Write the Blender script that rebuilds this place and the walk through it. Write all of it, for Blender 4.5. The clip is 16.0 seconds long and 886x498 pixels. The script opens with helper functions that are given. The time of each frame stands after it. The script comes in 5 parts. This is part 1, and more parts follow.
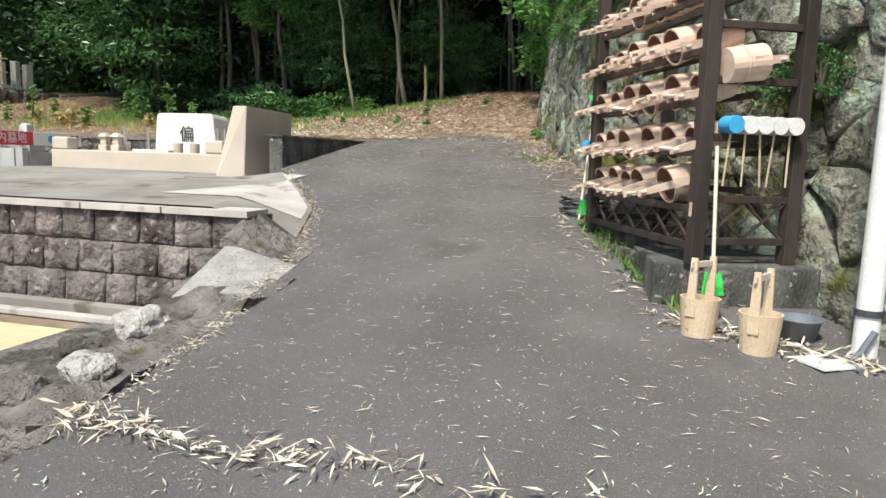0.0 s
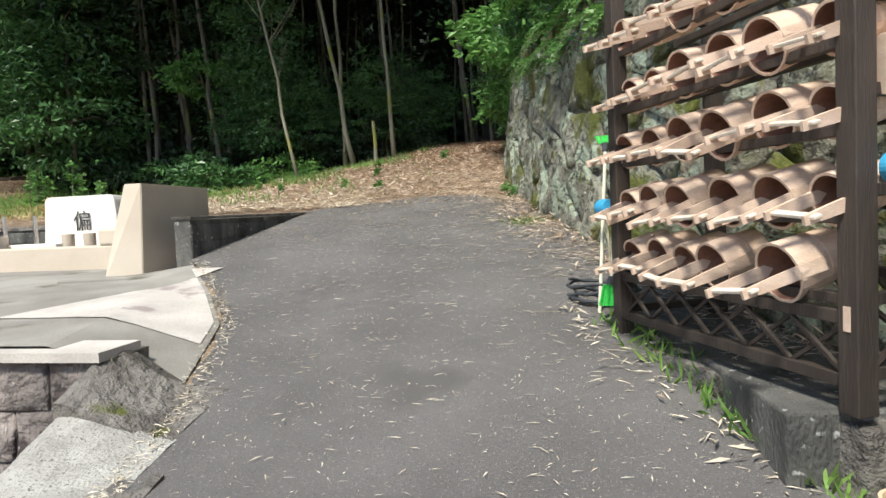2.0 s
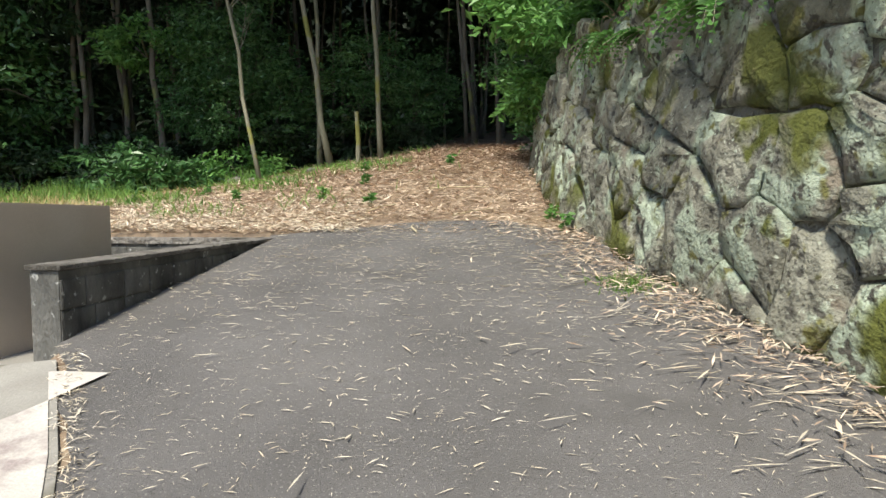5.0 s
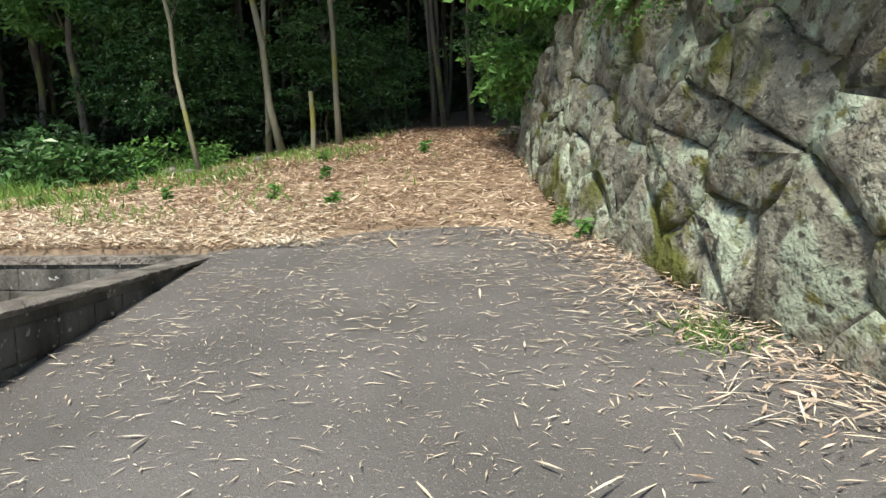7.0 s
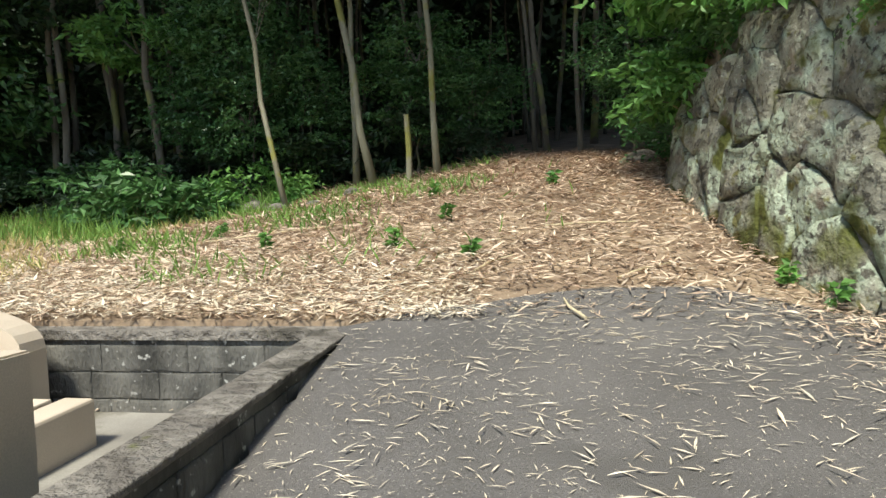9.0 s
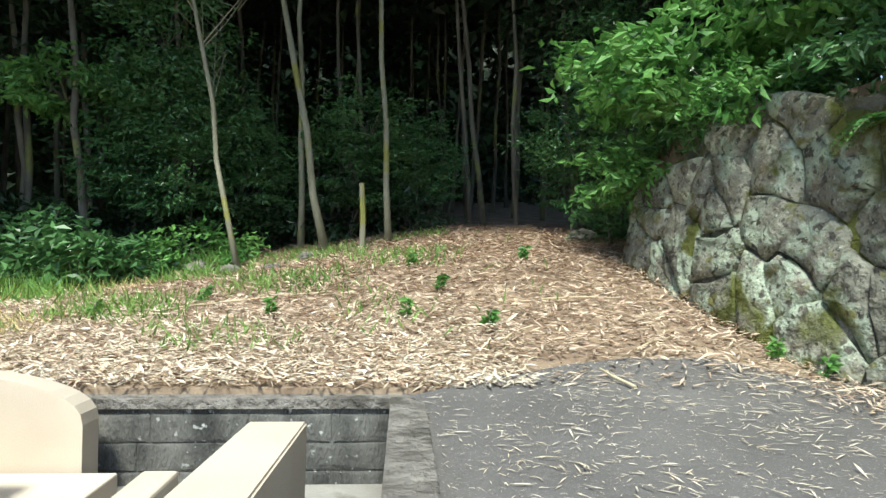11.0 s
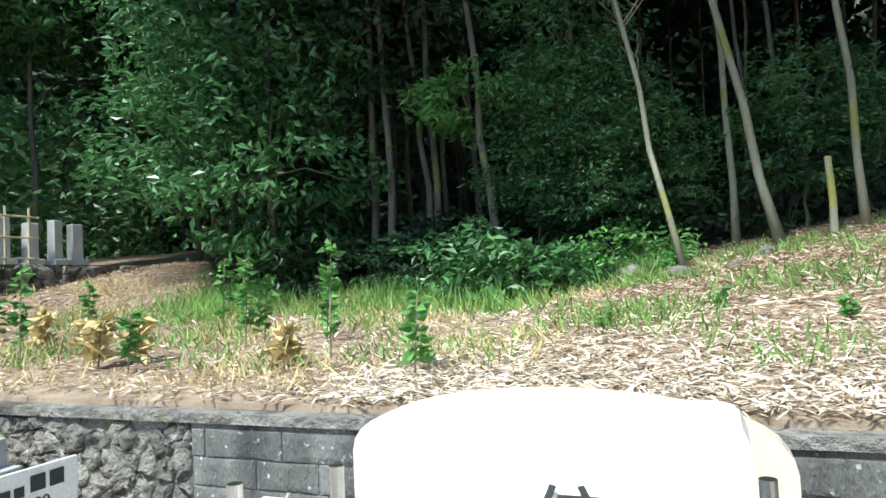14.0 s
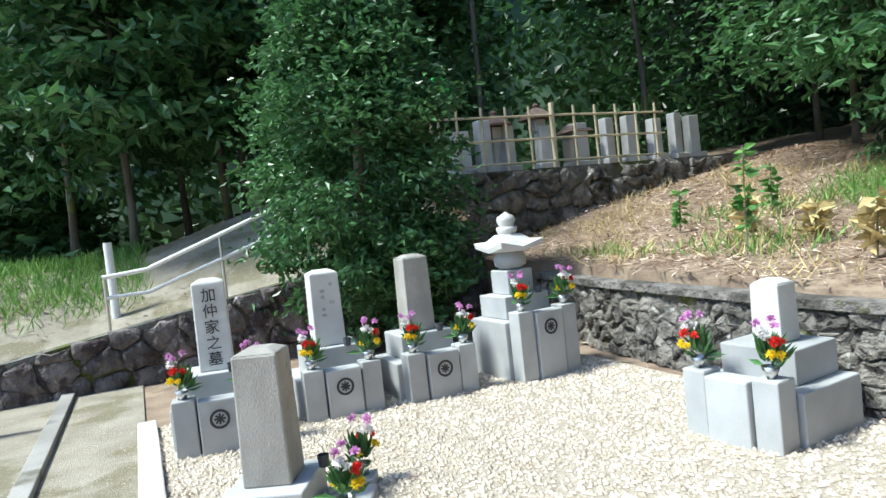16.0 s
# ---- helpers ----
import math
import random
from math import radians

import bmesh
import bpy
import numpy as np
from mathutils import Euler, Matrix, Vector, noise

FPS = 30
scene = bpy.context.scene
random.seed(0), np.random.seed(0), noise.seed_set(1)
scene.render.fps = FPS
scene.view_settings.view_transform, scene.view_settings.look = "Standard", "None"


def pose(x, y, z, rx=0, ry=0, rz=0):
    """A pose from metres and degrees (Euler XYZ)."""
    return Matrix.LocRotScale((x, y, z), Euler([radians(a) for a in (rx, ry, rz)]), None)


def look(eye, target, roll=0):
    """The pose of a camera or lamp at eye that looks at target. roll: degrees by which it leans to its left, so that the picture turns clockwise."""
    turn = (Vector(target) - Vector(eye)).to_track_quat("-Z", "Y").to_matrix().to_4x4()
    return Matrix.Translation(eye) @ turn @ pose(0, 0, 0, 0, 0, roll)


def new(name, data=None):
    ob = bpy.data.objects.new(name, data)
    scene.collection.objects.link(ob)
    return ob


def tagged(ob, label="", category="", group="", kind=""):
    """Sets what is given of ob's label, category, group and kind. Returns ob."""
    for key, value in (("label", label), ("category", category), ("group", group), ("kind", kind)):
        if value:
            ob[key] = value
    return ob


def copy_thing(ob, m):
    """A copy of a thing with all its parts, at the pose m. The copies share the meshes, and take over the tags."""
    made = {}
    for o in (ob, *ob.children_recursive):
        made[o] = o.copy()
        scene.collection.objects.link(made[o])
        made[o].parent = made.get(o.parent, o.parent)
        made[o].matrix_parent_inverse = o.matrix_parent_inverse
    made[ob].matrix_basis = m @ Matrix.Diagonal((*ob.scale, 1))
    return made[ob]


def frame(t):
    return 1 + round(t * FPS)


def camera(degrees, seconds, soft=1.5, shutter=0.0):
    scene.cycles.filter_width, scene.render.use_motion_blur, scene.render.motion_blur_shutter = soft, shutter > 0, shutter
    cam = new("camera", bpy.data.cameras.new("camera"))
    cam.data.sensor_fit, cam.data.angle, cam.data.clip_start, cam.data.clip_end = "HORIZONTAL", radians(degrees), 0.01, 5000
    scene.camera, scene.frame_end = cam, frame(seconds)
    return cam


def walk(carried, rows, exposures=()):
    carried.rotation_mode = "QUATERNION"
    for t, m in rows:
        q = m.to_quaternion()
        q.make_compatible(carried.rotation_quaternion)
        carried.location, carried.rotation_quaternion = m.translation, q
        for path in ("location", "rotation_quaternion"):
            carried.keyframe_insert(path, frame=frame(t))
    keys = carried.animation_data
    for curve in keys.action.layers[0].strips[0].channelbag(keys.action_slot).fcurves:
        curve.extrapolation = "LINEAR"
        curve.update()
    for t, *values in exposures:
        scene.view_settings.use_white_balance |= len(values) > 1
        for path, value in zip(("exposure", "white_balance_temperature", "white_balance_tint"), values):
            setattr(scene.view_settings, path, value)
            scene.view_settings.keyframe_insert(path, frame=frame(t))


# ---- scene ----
cam = camera(67.3, 16.0)
PATH = [
    (0, (0.0, 0.0, 1.5), (-0.508, 1.915, 1.223), 1.7),
    (0.5, (-0.107, 0.547, 1.521), (-0.517, 2.489, 1.275), 0.7),
    (1, (-0.337, 1.069, 1.557), (-0.787, 3.005, 1.331), -0.9),
    (1.5, (-0.441, 1.56, 1.623), (-0.806, 3.516, 1.425), -1.7),
    (2, (-0.549, 2.1, 1.688), (-0.951, 4.056, 1.568), -2.7),
    (2.5, (-0.805, 2.57, 1.748), (-1.122, 4.542, 1.64), -1.7),
    (3, (-0.922, 3.192, 1.807), (-1.148, 5.176, 1.707), -1.5),
    (3.5, (-1.277, 3.661, 1.884), (-1.547, 5.64, 1.779), 0.8),
    (4, (-1.455, 4.067, 1.955), (-1.688, 6.051, 1.869), 1.1),
    (4.2, (-1.531, 4.331, 1.985), (-1.824, 6.307, 1.896), -0.2),
    (6.3, (-2.259, 6.074, 2.258), (-2.45, 8.055, 2.058), 1.2),
    (6.5, (-2.282, 6.248, 2.268), (-2.39, 8.235, 2.068), 0.9),
    (7, (-2.394, 6.697, 2.35), (-2.544, 8.681, 2.152), -0.9),
    (7.5, (-2.657, 7.065, 2.429), (-2.698, 9.054, 2.221), -0.5),
    (8, (-2.832, 7.507, 2.46), (-2.833, 9.496, 2.258), -0.7),
    (8.5, (-3.161, 7.86, 2.524), (-3.286, 9.848, 2.346), -1.0),
    (9, (-3.526, 8.054, 2.599), (-3.823, 10.026, 2.46), -1.6),
    (9.2, (-3.694, 8.146, 2.607), (-4.122, 10.096, 2.488), -1.9),
    (11.3, (-5.26, 7.587, 2.717), (-4.978, 9.565, 2.795), 0.2),
    (11.5, (-5.445, 7.729, 2.672), (-5.087, 9.694, 2.772), -0.2),
    (12, (-5.871, 8.077, 2.646), (-5.6, 10.053, 2.795), 1.8),
    (12.5, (-6.209, 8.266, 2.629), (-5.877, 10.23, 2.804), 2.0),
    (13, (-6.485, 8.589, 2.594), (-6.23, 10.567, 2.754), 1.5),
    (13.5, (-6.918, 8.627, 2.609), (-7.024, 10.619, 2.753), 0.5),
    (14, (-7.401, 8.623, 2.6), (-8.126, 10.485, 2.696), -2.6),
    (14.5, (-7.939, 8.555, 2.594), (-9.08, 10.197, 2.635), -3.1),
    (15, (-8.467, 8.475, 2.587), (-9.892, 9.877, 2.561), -5.0),
    (15.5, (-9.119, 8.392, 2.585), (-10.85, 9.394, 2.533), -5.5),
    (16, (-9.75, 8.302, 2.537), (-11.566, 9.136, 2.454), -6.2),
]
walk(cam, [(t, look(eye, aim, roll)) for t, eye, aim, roll in PATH],
     [(0.0, 0.63, 6450, 8), (2.5, 0.72, 6450, 8), (6.5, 0.77, 6700, 8), (9.2, 0.79, 6650, 5), (12.0, 1.2, 5800, 0), (13.2, 1.3, 5700, 0), (16.0, 1.15, 5700, 3)])

# ---- world, sun, exposure ----
SUN_EL, SUN_AZ = 58.0, 194.0
world = bpy.data.worlds.new("world")
scene.world = world
world.use_nodes = True
wn = world.node_tree.nodes
sky = wn.new("ShaderNodeTexSky")
sky.sky_type = "NISHITA"
sky.sun_disc = False
sky.sun_elevation = radians(SUN_EL)
sky.sun_rotation = radians(SUN_AZ)
wn["Background"].inputs[1].default_value = 0.13
world.node_tree.links.new(sky.outputs[0], wn["Background"].inputs[0])
sun = new("sun", bpy.data.lights.new("sun", "SUN"))
sun.data.energy = 3.6
sun.data.angle = radians(9)
sun.data.color = (1.0, 0.95, 0.83)
sun_way = Vector((math.sin(radians(SUN_AZ)) * math.cos(radians(SUN_EL)), math.cos(radians(SUN_AZ)) * math.cos(radians(SUN_EL)), math.sin(radians(SUN_EL))))
sun.matrix_world = look(sun_way * 60, (0, 0, 0))

# ---- materials ----
rng = np.random.default_rng(7)


def material(name, c1, c2, scale=6.0, rough=0.85, bump=0.3, fine=60.0, vary=0.15, metal=0.0, spots=None, streak=1.0, island=False, translucent=0.0, relief=0.0):
    """Two-scale noise colour with fine relief; vary: shift from piece to piece; spots: a third colour in patches."""
    m = bpy.data.materials.new(name)
    m.use_nodes = True
    n, l = m.node_tree.nodes, m.node_tree.links
    b = n["Principled BSDF"]
    b.inputs["Roughness"].default_value = rough
    b.inputs["Metallic"].default_value = metal
    geo = n.new("ShaderNodeNewGeometry")
    mp = n.new("ShaderNodeMapping")
    mp.inputs["Scale"].default_value = (1, 1, 1 / streak)
    l.new(geo.outputs["Position"], mp.inputs[0])
    big = n.new("ShaderNodeTexNoise")
    big.inputs["Scale"].default_value = scale
    big.inputs["Detail"].default_value = 6
    small = n.new("ShaderNodeTexNoise")
    small.inputs["Scale"].default_value = fine
    small.inputs["Detail"].default_value = 4
    for t in (big, small):
        l.new(mp.outputs[0], t.inputs["Vector"])
    mix = n.new("ShaderNodeMix")
    mix.data_type = "RGBA"
    mix.inputs[6].default_value = (*c1, 1)
    mix.inputs[7].default_value = (*c2, 1)
    ramp = n.new("ShaderNodeMapRange")
    ramp.inputs[1].default_value, ramp.inputs[2].default_value = 0.32, 0.68
    l.new(big.outputs["Fac"], ramp.inputs[0])
    l.new(ramp.outputs[0], mix.inputs[0])
    col = mix.outputs[2]
    if spots:
        for k, (sc, at, c) in enumerate(spots):
            t = n.new("ShaderNodeTexNoise")
            t.inputs["Scale"].default_value = sc
            t.inputs["Detail"].default_value = 5
            off = n.new("ShaderNodeVectorMath")
            off.inputs[1].default_value = (7.3 * k + 3, 11.1, 5.7 * k)
            l.new(geo.outputs["Position"], off.inputs[0])
            l.new(off.outputs[0], t.inputs["Vector"])
            r = n.new("ShaderNodeMapRange")
            r.inputs[1].default_value, r.inputs[2].default_value = at, at + 0.07
            l.new(t.outputs["Fac"], r.inputs[0])
            mm = n.new("ShaderNodeMix")
            mm.data_type = "RGBA"
            l.new(r.outputs[0], mm.inputs[0])
            l.new(col, mm.inputs[6])
            mm.inputs[7].default_value = (*c, 1)
            col = mm.outputs[2]
    hsv = n.new("ShaderNodeHueSaturation")
    l.new(col, hsv.inputs["Color"])
    val = n.new("ShaderNodeMath")
    val.operation = "MULTIPLY_ADD"
    val.inputs[1].default_value, val.inputs[2].default_value = 0.5, 0.75
    l.new(small.outputs["Fac"], val.inputs[0])
    val2 = n.new("ShaderNodeMath")
    val2.operation = "MULTIPLY_ADD"
    val2.inputs[1].default_value = 2 * vary
    if island:
        l.new(geo.outputs["Random Per Island"], val2.inputs[0])
    else:
        oi = n.new("ShaderNodeObjectInfo")
        l.new(oi.outputs["Random"], val2.inputs[0])
    sub = n.new("ShaderNodeMath")
    sub.operation = "SUBTRACT"
    sub.inputs[1].default_value = vary
    l.new(val.outputs[0], sub.inputs[0])
    l.new(sub.outputs[0], val2.inputs[2])
    l.new(val2.outputs[0], hsv.inputs["Value"])
    l.new(hsv.outputs[0], b.inputs["Base Color"])
    if bump:
        bp = n.new("ShaderNodeBump")
        bp.inputs["Strength"].default_value = bump
        bp.inputs["Distance"].default_value = 0.02
        height = small.outputs["Fac"]
        if relief:
            rl = n.new("ShaderNodeTexNoise")
            rl.inputs["Scale"].default_value = relief
            rl.inputs["Detail"].default_value = 9
            l.new(geo.outputs["Position"], rl.inputs["Vector"])
            ad = n.new("ShaderNodeMath")
            ad.operation = "MULTIPLY_ADD"
            ad.inputs[1].default_value = 5.0
            l.new(rl.outputs["Fac"], ad.inputs[0])
            l.new(height, ad.inputs[2])
            height = ad.outputs[0]
        l.new(height, bp.inputs["Height"])
        l.new(bp.outputs[0], b.inputs["Normal"])
    if translucent:
        tr = n.new("ShaderNodeBsdfTranslucent")
        l.new(hsv.outputs[0], tr.inputs[0])
        ms = n.new("ShaderNodeMixShader")
        ms.inputs[0].default_value = translucent
        l.new(b.outputs[0], ms.inputs[1])
        l.new(tr.outputs[0], ms.inputs[2])
        l.new(ms.outputs[0], n["Material Output"].inputs[0])
    return m


MOSS = (0.095, 0.105, 0.02)
LICHEN = (0.34, 0.39, 0.30)
M_soil = material("forest_soil", (0.16, 0.11, 0.075), (0.30, 0.23, 0.16), 3, 0.95, 0.6, 40)
M_asphalt = material("asphalt", (0.145, 0.137, 0.134), (0.205, 0.194, 0.190), 1.1, 0.9, 0.9, 200, 0.05, spots=[(95, 0.60, (0.34, 0.325, 0.30)), (120, 0.62, (0.06, 0.057, 0.055)), (0.8, 0.6, (0.15, 0.142, 0.137))])
M_concrete = material("concrete_floor", (0.20, 0.185, 0.165), (0.33, 0.315, 0.285), 1.4, 0.85, 0.3, 70, 0.05, spots=[(1.7, 0.6, (0.14, 0.13, 0.10))])
M_palecon = material("pale_concrete", (0.42, 0.39, 0.36), (0.56, 0.52, 0.48), 2.5, 0.85, 0.3, 60, 0.05, spots=[(2.2, 0.58, (0.30, 0.25, 0.24))])
M_rough = material("rough_concrete", (0.125, 0.112, 0.10), (0.28, 0.26, 0.235), 5, 0.95, 1.0, 90, 0.08, relief=14.0, spots=[(2.0, 0.53, (0.09, 0.082, 0.07)), (3.5, 0.64, MOSS)])
M_dirtyblock = material("weathered_block", (0.045, 0.045, 0.042), (0.19, 0.185, 0.17), 3.5, 0.92, 1.0, 60, 0.10, streak=2.5, spots=[(18, 0.63, (0.42, 0.42, 0.40))])
M_stone = material("rock_wall_stone", (0.15, 0.145, 0.115), (0.30, 0.295, 0.235), 4.0, 0.92, 1.0, 40, 0.2, relief=7.0, spots=[(2.6, 0.50, LICHEN), (11, 0.55, (0.085, 0.08, 0.065)), (3.1, 0.62, (0.20, 0.17, 0.13)), (24, 0.63, (0.40, 0.43, 0.35)), (38, 0.63, (0.06, 0.055, 0.045)), (1.0, 0.535, MOSS), (2.3, 0.60, MOSS), (6, 0.61, (0.15, 0.145, 0.05))])
M_joint = material("wall_joint", (0.10, 0.095, 0.075), (0.22, 0.21, 0.18), 3, 0.95, 1.0, 40, 0, relief=9.0, spots=[(5, 0.53, (0.06, 0.055, 0.04)), (1.1, 0.54, MOSS)])
M_rubble = material("rubble_stone", (0.11, 0.10, 0.085), (0.26, 0.24, 0.21), 6, 0.92, 1.0, 55, 0.35, relief=12.0, spots=[(5, 0.62, (0.48, 0.47, 0.43)), (3, 0.6, (0.06, 0.055, 0.05))])
M_cut = material("cut_stone", (0.09, 0.078, 0.074), (0.25, 0.215, 0.20), 4, 0.92, 1.0, 50, 0.2, streak=4, relief=10.0, spots=[(3.2, 0.54, (0.06, 0.043, 0.043)), (9, 0.62, (0.38, 0.35, 0.33))])
M_tan = material("tan_granite", (0.54, 0.455, 0.365), (0.61, 0.53, 0.435), 2, 0.6, 0.08, 160, 0.04)
M_white = material("pale_granite", (0.74, 0.71, 0.67), (0.82, 0.79, 0.75), 2, 0.5, 0.05, 160, 0.03)
M_grey = material("grey_granite", (0.34, 0.345, 0.34), (0.44, 0.445, 0.44), 3, 0.6, 0.12, 220, 0.08)
M_greypale = material("pale_grey_granite", (0.50, 0.49, 0.46), (0.62, 0.61, 0.58), 3, 0.7, 0.15, 180, 0.06)
M_worn = material("worn_grave_stone", (0.26, 0.24, 0.21), (0.40, 0.38, 0.34), 4, 0.85, 0.3, 130, 0.06, streak=2)
M_ink = material("dark_engraving", (0.03, 0.03, 0.03), (0.05, 0.05, 0.05), 4, 0.8, 0, 60, 0)
M_gravel = material("gravel", (0.47, 0.39, 0.29), (0.72, 0.64, 0.53), 6, 0.9, 0.3, 90, 0.32, island=True)
M_gravelbed = material("gravel_bed", (0.40, 0.34, 0.26), (0.58, 0.51, 0.41), 40, 0.95, 1.0, 120, 0.0)
M_pebble = material("pebbly_mortar", (0.30, 0.29, 0.27), (0.44, 0.43, 0.40), 6, 0.95, 1.0, 60, 0.0, spots=[(45, 0.6, (0.16, 0.155, 0.14))])
M_path = material("mossy_path_gravel", (0.25, 0.22, 0.165), (0.38, 0.34, 0.265), 2.0, 0.95, 1.0, 90, 0, spots=[(1.2, 0.50, (0.21, 0.185, 0.115)), (40, 0.62, (0.5, 0.46, 0.39))])
M_sand = material("yellow_sand", (0.55, 0.45, 0.25), (0.68, 0.58, 0.36), 4, 0.95, 0.5, 90, 0)
M_rack = material("dark_stained_wood", (0.030, 0.022, 0.018), (0.065, 0.050, 0.042), 6, 0.6, 0.3, 80, 0.1, streak=6)
M_bucket = material("pinkish_wood", (0.58, 0.42, 0.32), (0.70, 0.54, 0.43), 5, 0.65, 0.15, 60, 0.14, streak=0.3)
M_bucket2 = material("cream_plastic_wood", (0.62, 0.47, 0.31), (0.70, 0.56, 0.40), 4, 0.6, 0.1, 60, 0.06, spots=[(14, 0.66, (0.10, 0.08, 0.06))])
# grip wood paler than the pails: sun on the bar put into its colour
M_grip = material("sunlit_pale_wood", (0.66, 0.56, 0.46), (0.76, 0.67, 0.57), 5, 0.55, 0.1, 60, 0.08)
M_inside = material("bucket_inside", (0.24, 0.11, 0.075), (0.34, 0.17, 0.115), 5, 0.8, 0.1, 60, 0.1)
M_bamboo = material("bamboo_pole", (0.50, 0.42, 0.27), (0.62, 0.54, 0.37), 5, 0.6, 0.1, 50, 0.1)
M_whitep = material("white_plastic", (0.76, 0.75, 0.72), (0.82, 0.81, 0.78), 5, 0.4, 0.03, 60, 0.03)
M_cream = material("cream_pole", (0.70, 0.66, 0.52), (0.76, 0.73, 0.60), 5, 0.45, 0.03, 60, 0.03)
M_blue = material("light_blue_plastic", (0.05, 0.36, 0.66), (0.09, 0.46, 0.76), 5, 0.4, 0.03, 60, 0.05)
M_green = material("green_bristle", (0.02, 0.50, 0.05), (0.05, 0.70, 0.10), 30, 0.6, 0.3, 200, 0.1)
M_darkp = material("dark_plastic", (0.035, 0.04, 0.045), (0.07, 0.075, 0.085), 5, 0.5, 0.05, 60, 0.1)
M_slate = material("blue_grey_plastic", (0.12, 0.14, 0.17), (0.17, 0.19, 0.22), 5, 0.5, 0.05, 60, 0.05)
M_steel = material("brushed_steel", (0.55, 0.55, 0.55), (0.66, 0.66, 0.66), 5, 0.28, 0.05, 120, 0.05, metal=1.0)
M_bark = material("grey_bark", (0.08, 0.07, 0.055), (0.17, 0.155, 0.125), 5, 0.9, 0.7, 50, 0.2, streak=4, spots=[(1.6, 0.57, (0.16, 0.17, 0.06))])
M_palebark = material("pale_green_bark", (0.17, 0.165, 0.11), (0.28, 0.27, 0.20), 4, 0.8, 0.4, 50, 0.12, streak=4, spots=[(1.8, 0.55, (0.22, 0.22, 0.06))])
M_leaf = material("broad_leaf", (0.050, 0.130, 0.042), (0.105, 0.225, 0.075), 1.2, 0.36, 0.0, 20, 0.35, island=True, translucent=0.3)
# broad leaf brightened as if sunlit; also on weeds and ferns
M_leaflit = material("lit_leaf", (0.085, 0.23, 0.05), (0.17, 0.34, 0.085), 1.5, 0.5, 0.0, 20, 0.3, island=True, translucent=0.35)
# broad leaf darkened: the wood's shade is put into the colour
M_leafshade = material("painted_shade_leaf", (0.017, 0.042, 0.017), (0.036, 0.075, 0.028), 1.0, 0.5, 0.0, 20, 0.35, island=True, translucent=0.2)
M_grass = material("grass_blade", (0.11, 0.24, 0.045), (0.22, 0.36, 0.08), 1.0, 0.6, 0.0, 20, 0.3, island=True, translucent=0.3)
M_dry = material("dry_grass", (0.46, 0.36, 0.16), (0.60, 0.50, 0.24), 1.2, 0.7, 0.0, 20, 0.3, island=True, translucent=0.2)
M_litter = material("dry_bamboo_leaf", (0.38, 0.26, 0.185), (0.74, 0.62, 0.49), 7.0, 0.75, 0.0, 30, 0.42, island=True, translucent=0.1)
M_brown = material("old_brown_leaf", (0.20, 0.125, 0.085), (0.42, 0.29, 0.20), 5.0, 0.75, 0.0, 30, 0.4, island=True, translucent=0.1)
M_chunk = material("broken_pale_concrete", (0.36, 0.34, 0.31), (0.58, 0.56, 0.53), 6, 0.95, 1.0, 60, 0.1, relief=12.0, spots=[(7, 0.58, (0.12, 0.11, 0.09))])
M_straw = material("pale_straw", (0.62, 0.53, 0.40), (0.80, 0.73, 0.61), 2.0, 0.75, 0.0, 30, 0.3, island=True, translucent=0.1)
M_red = material("red_sign_paint", (0.62, 0.03, 0.05), (0.68, 0.05, 0.07), 5, 0.4, 0, 60, 0)
M_petal = {k: material(k + "_petal", c, tuple(min(1, v * 1.25) for v in c), 30, 0.6, 0, 60, 0.15, translucent=0.2) for k, c in
           {"pink": (0.60, 0.30, 0.54), "white": (0.78, 0.76, 0.74), "red": (0.58, 0.03, 0.02), "yellow": (0.75, 0.58, 0.02)}.items()}
M_rust = material("weathered_brown_tile", (0.16, 0.10, 0.08), (0.28, 0.20, 0.16), 5, 0.8, 0.3, 60, 0.1)


# ---- mesh helpers ----
def link_mesh(name, me, mat=None, parent=None, label=""):
    ob = new(name, me)
    if mat:
        me.materials.append(mat)
    if parent is not None:
        ob.parent = parent
    if label:
        ob["label"] = label
    return ob


def part(name, bm, mat, parent=None, label="", smooth=False):
    me = bpy.data.meshes.new(name)
    bm.to_mesh(me)
    bm.free()
    if smooth:
        me.shade_smooth()
    return link_mesh(name, me, mat, parent, label)


def thing(name, m, label, category, group=""):
    e = new(name)
    e.empty_display_size = 0.1
    e.matrix_world = m
    return tagged(e, label, category, group)


def raw(name, verts, faces, mat, parent=None, label=""):
    me = bpy.data.meshes.new(name)
    me.from_pydata([tuple(v) for v in verts], [], [tuple(f) for f in faces])
    me.update()
    return link_mesh(name, me, mat, parent, label)


def box(cx, cy, cz, sx, sy, sz, bevel=0.008, taper=1.0, bm=None, m=None):
    """A block, centred in x and y, standing on cz; taper: size of the top against the foot."""
    own = bmesh.new()
    bmesh.ops.create_cube(own, size=1)
    for v in own.verts:
        k = taper if v.co.z > 0 else 1.0
        v.co = Vector((cx + v.co.x * sx * k, cy + v.co.y * sy * k, cz + (v.co.z + 0.5) * sz))
    if bevel:
        bmesh.ops.bevel(own, geom=own.edges[:], offset=bevel, segments=2, affect="EDGES", profile=0.5)
    if m is not None:
        own.transform(m)
    if bm is None:
        return own
    tmp = bpy.data.meshes.new("tmp")
    own.to_mesh(tmp)
    own.free()
    bm.from_mesh(tmp)
    bpy.data.meshes.remove(tmp)
    return bm


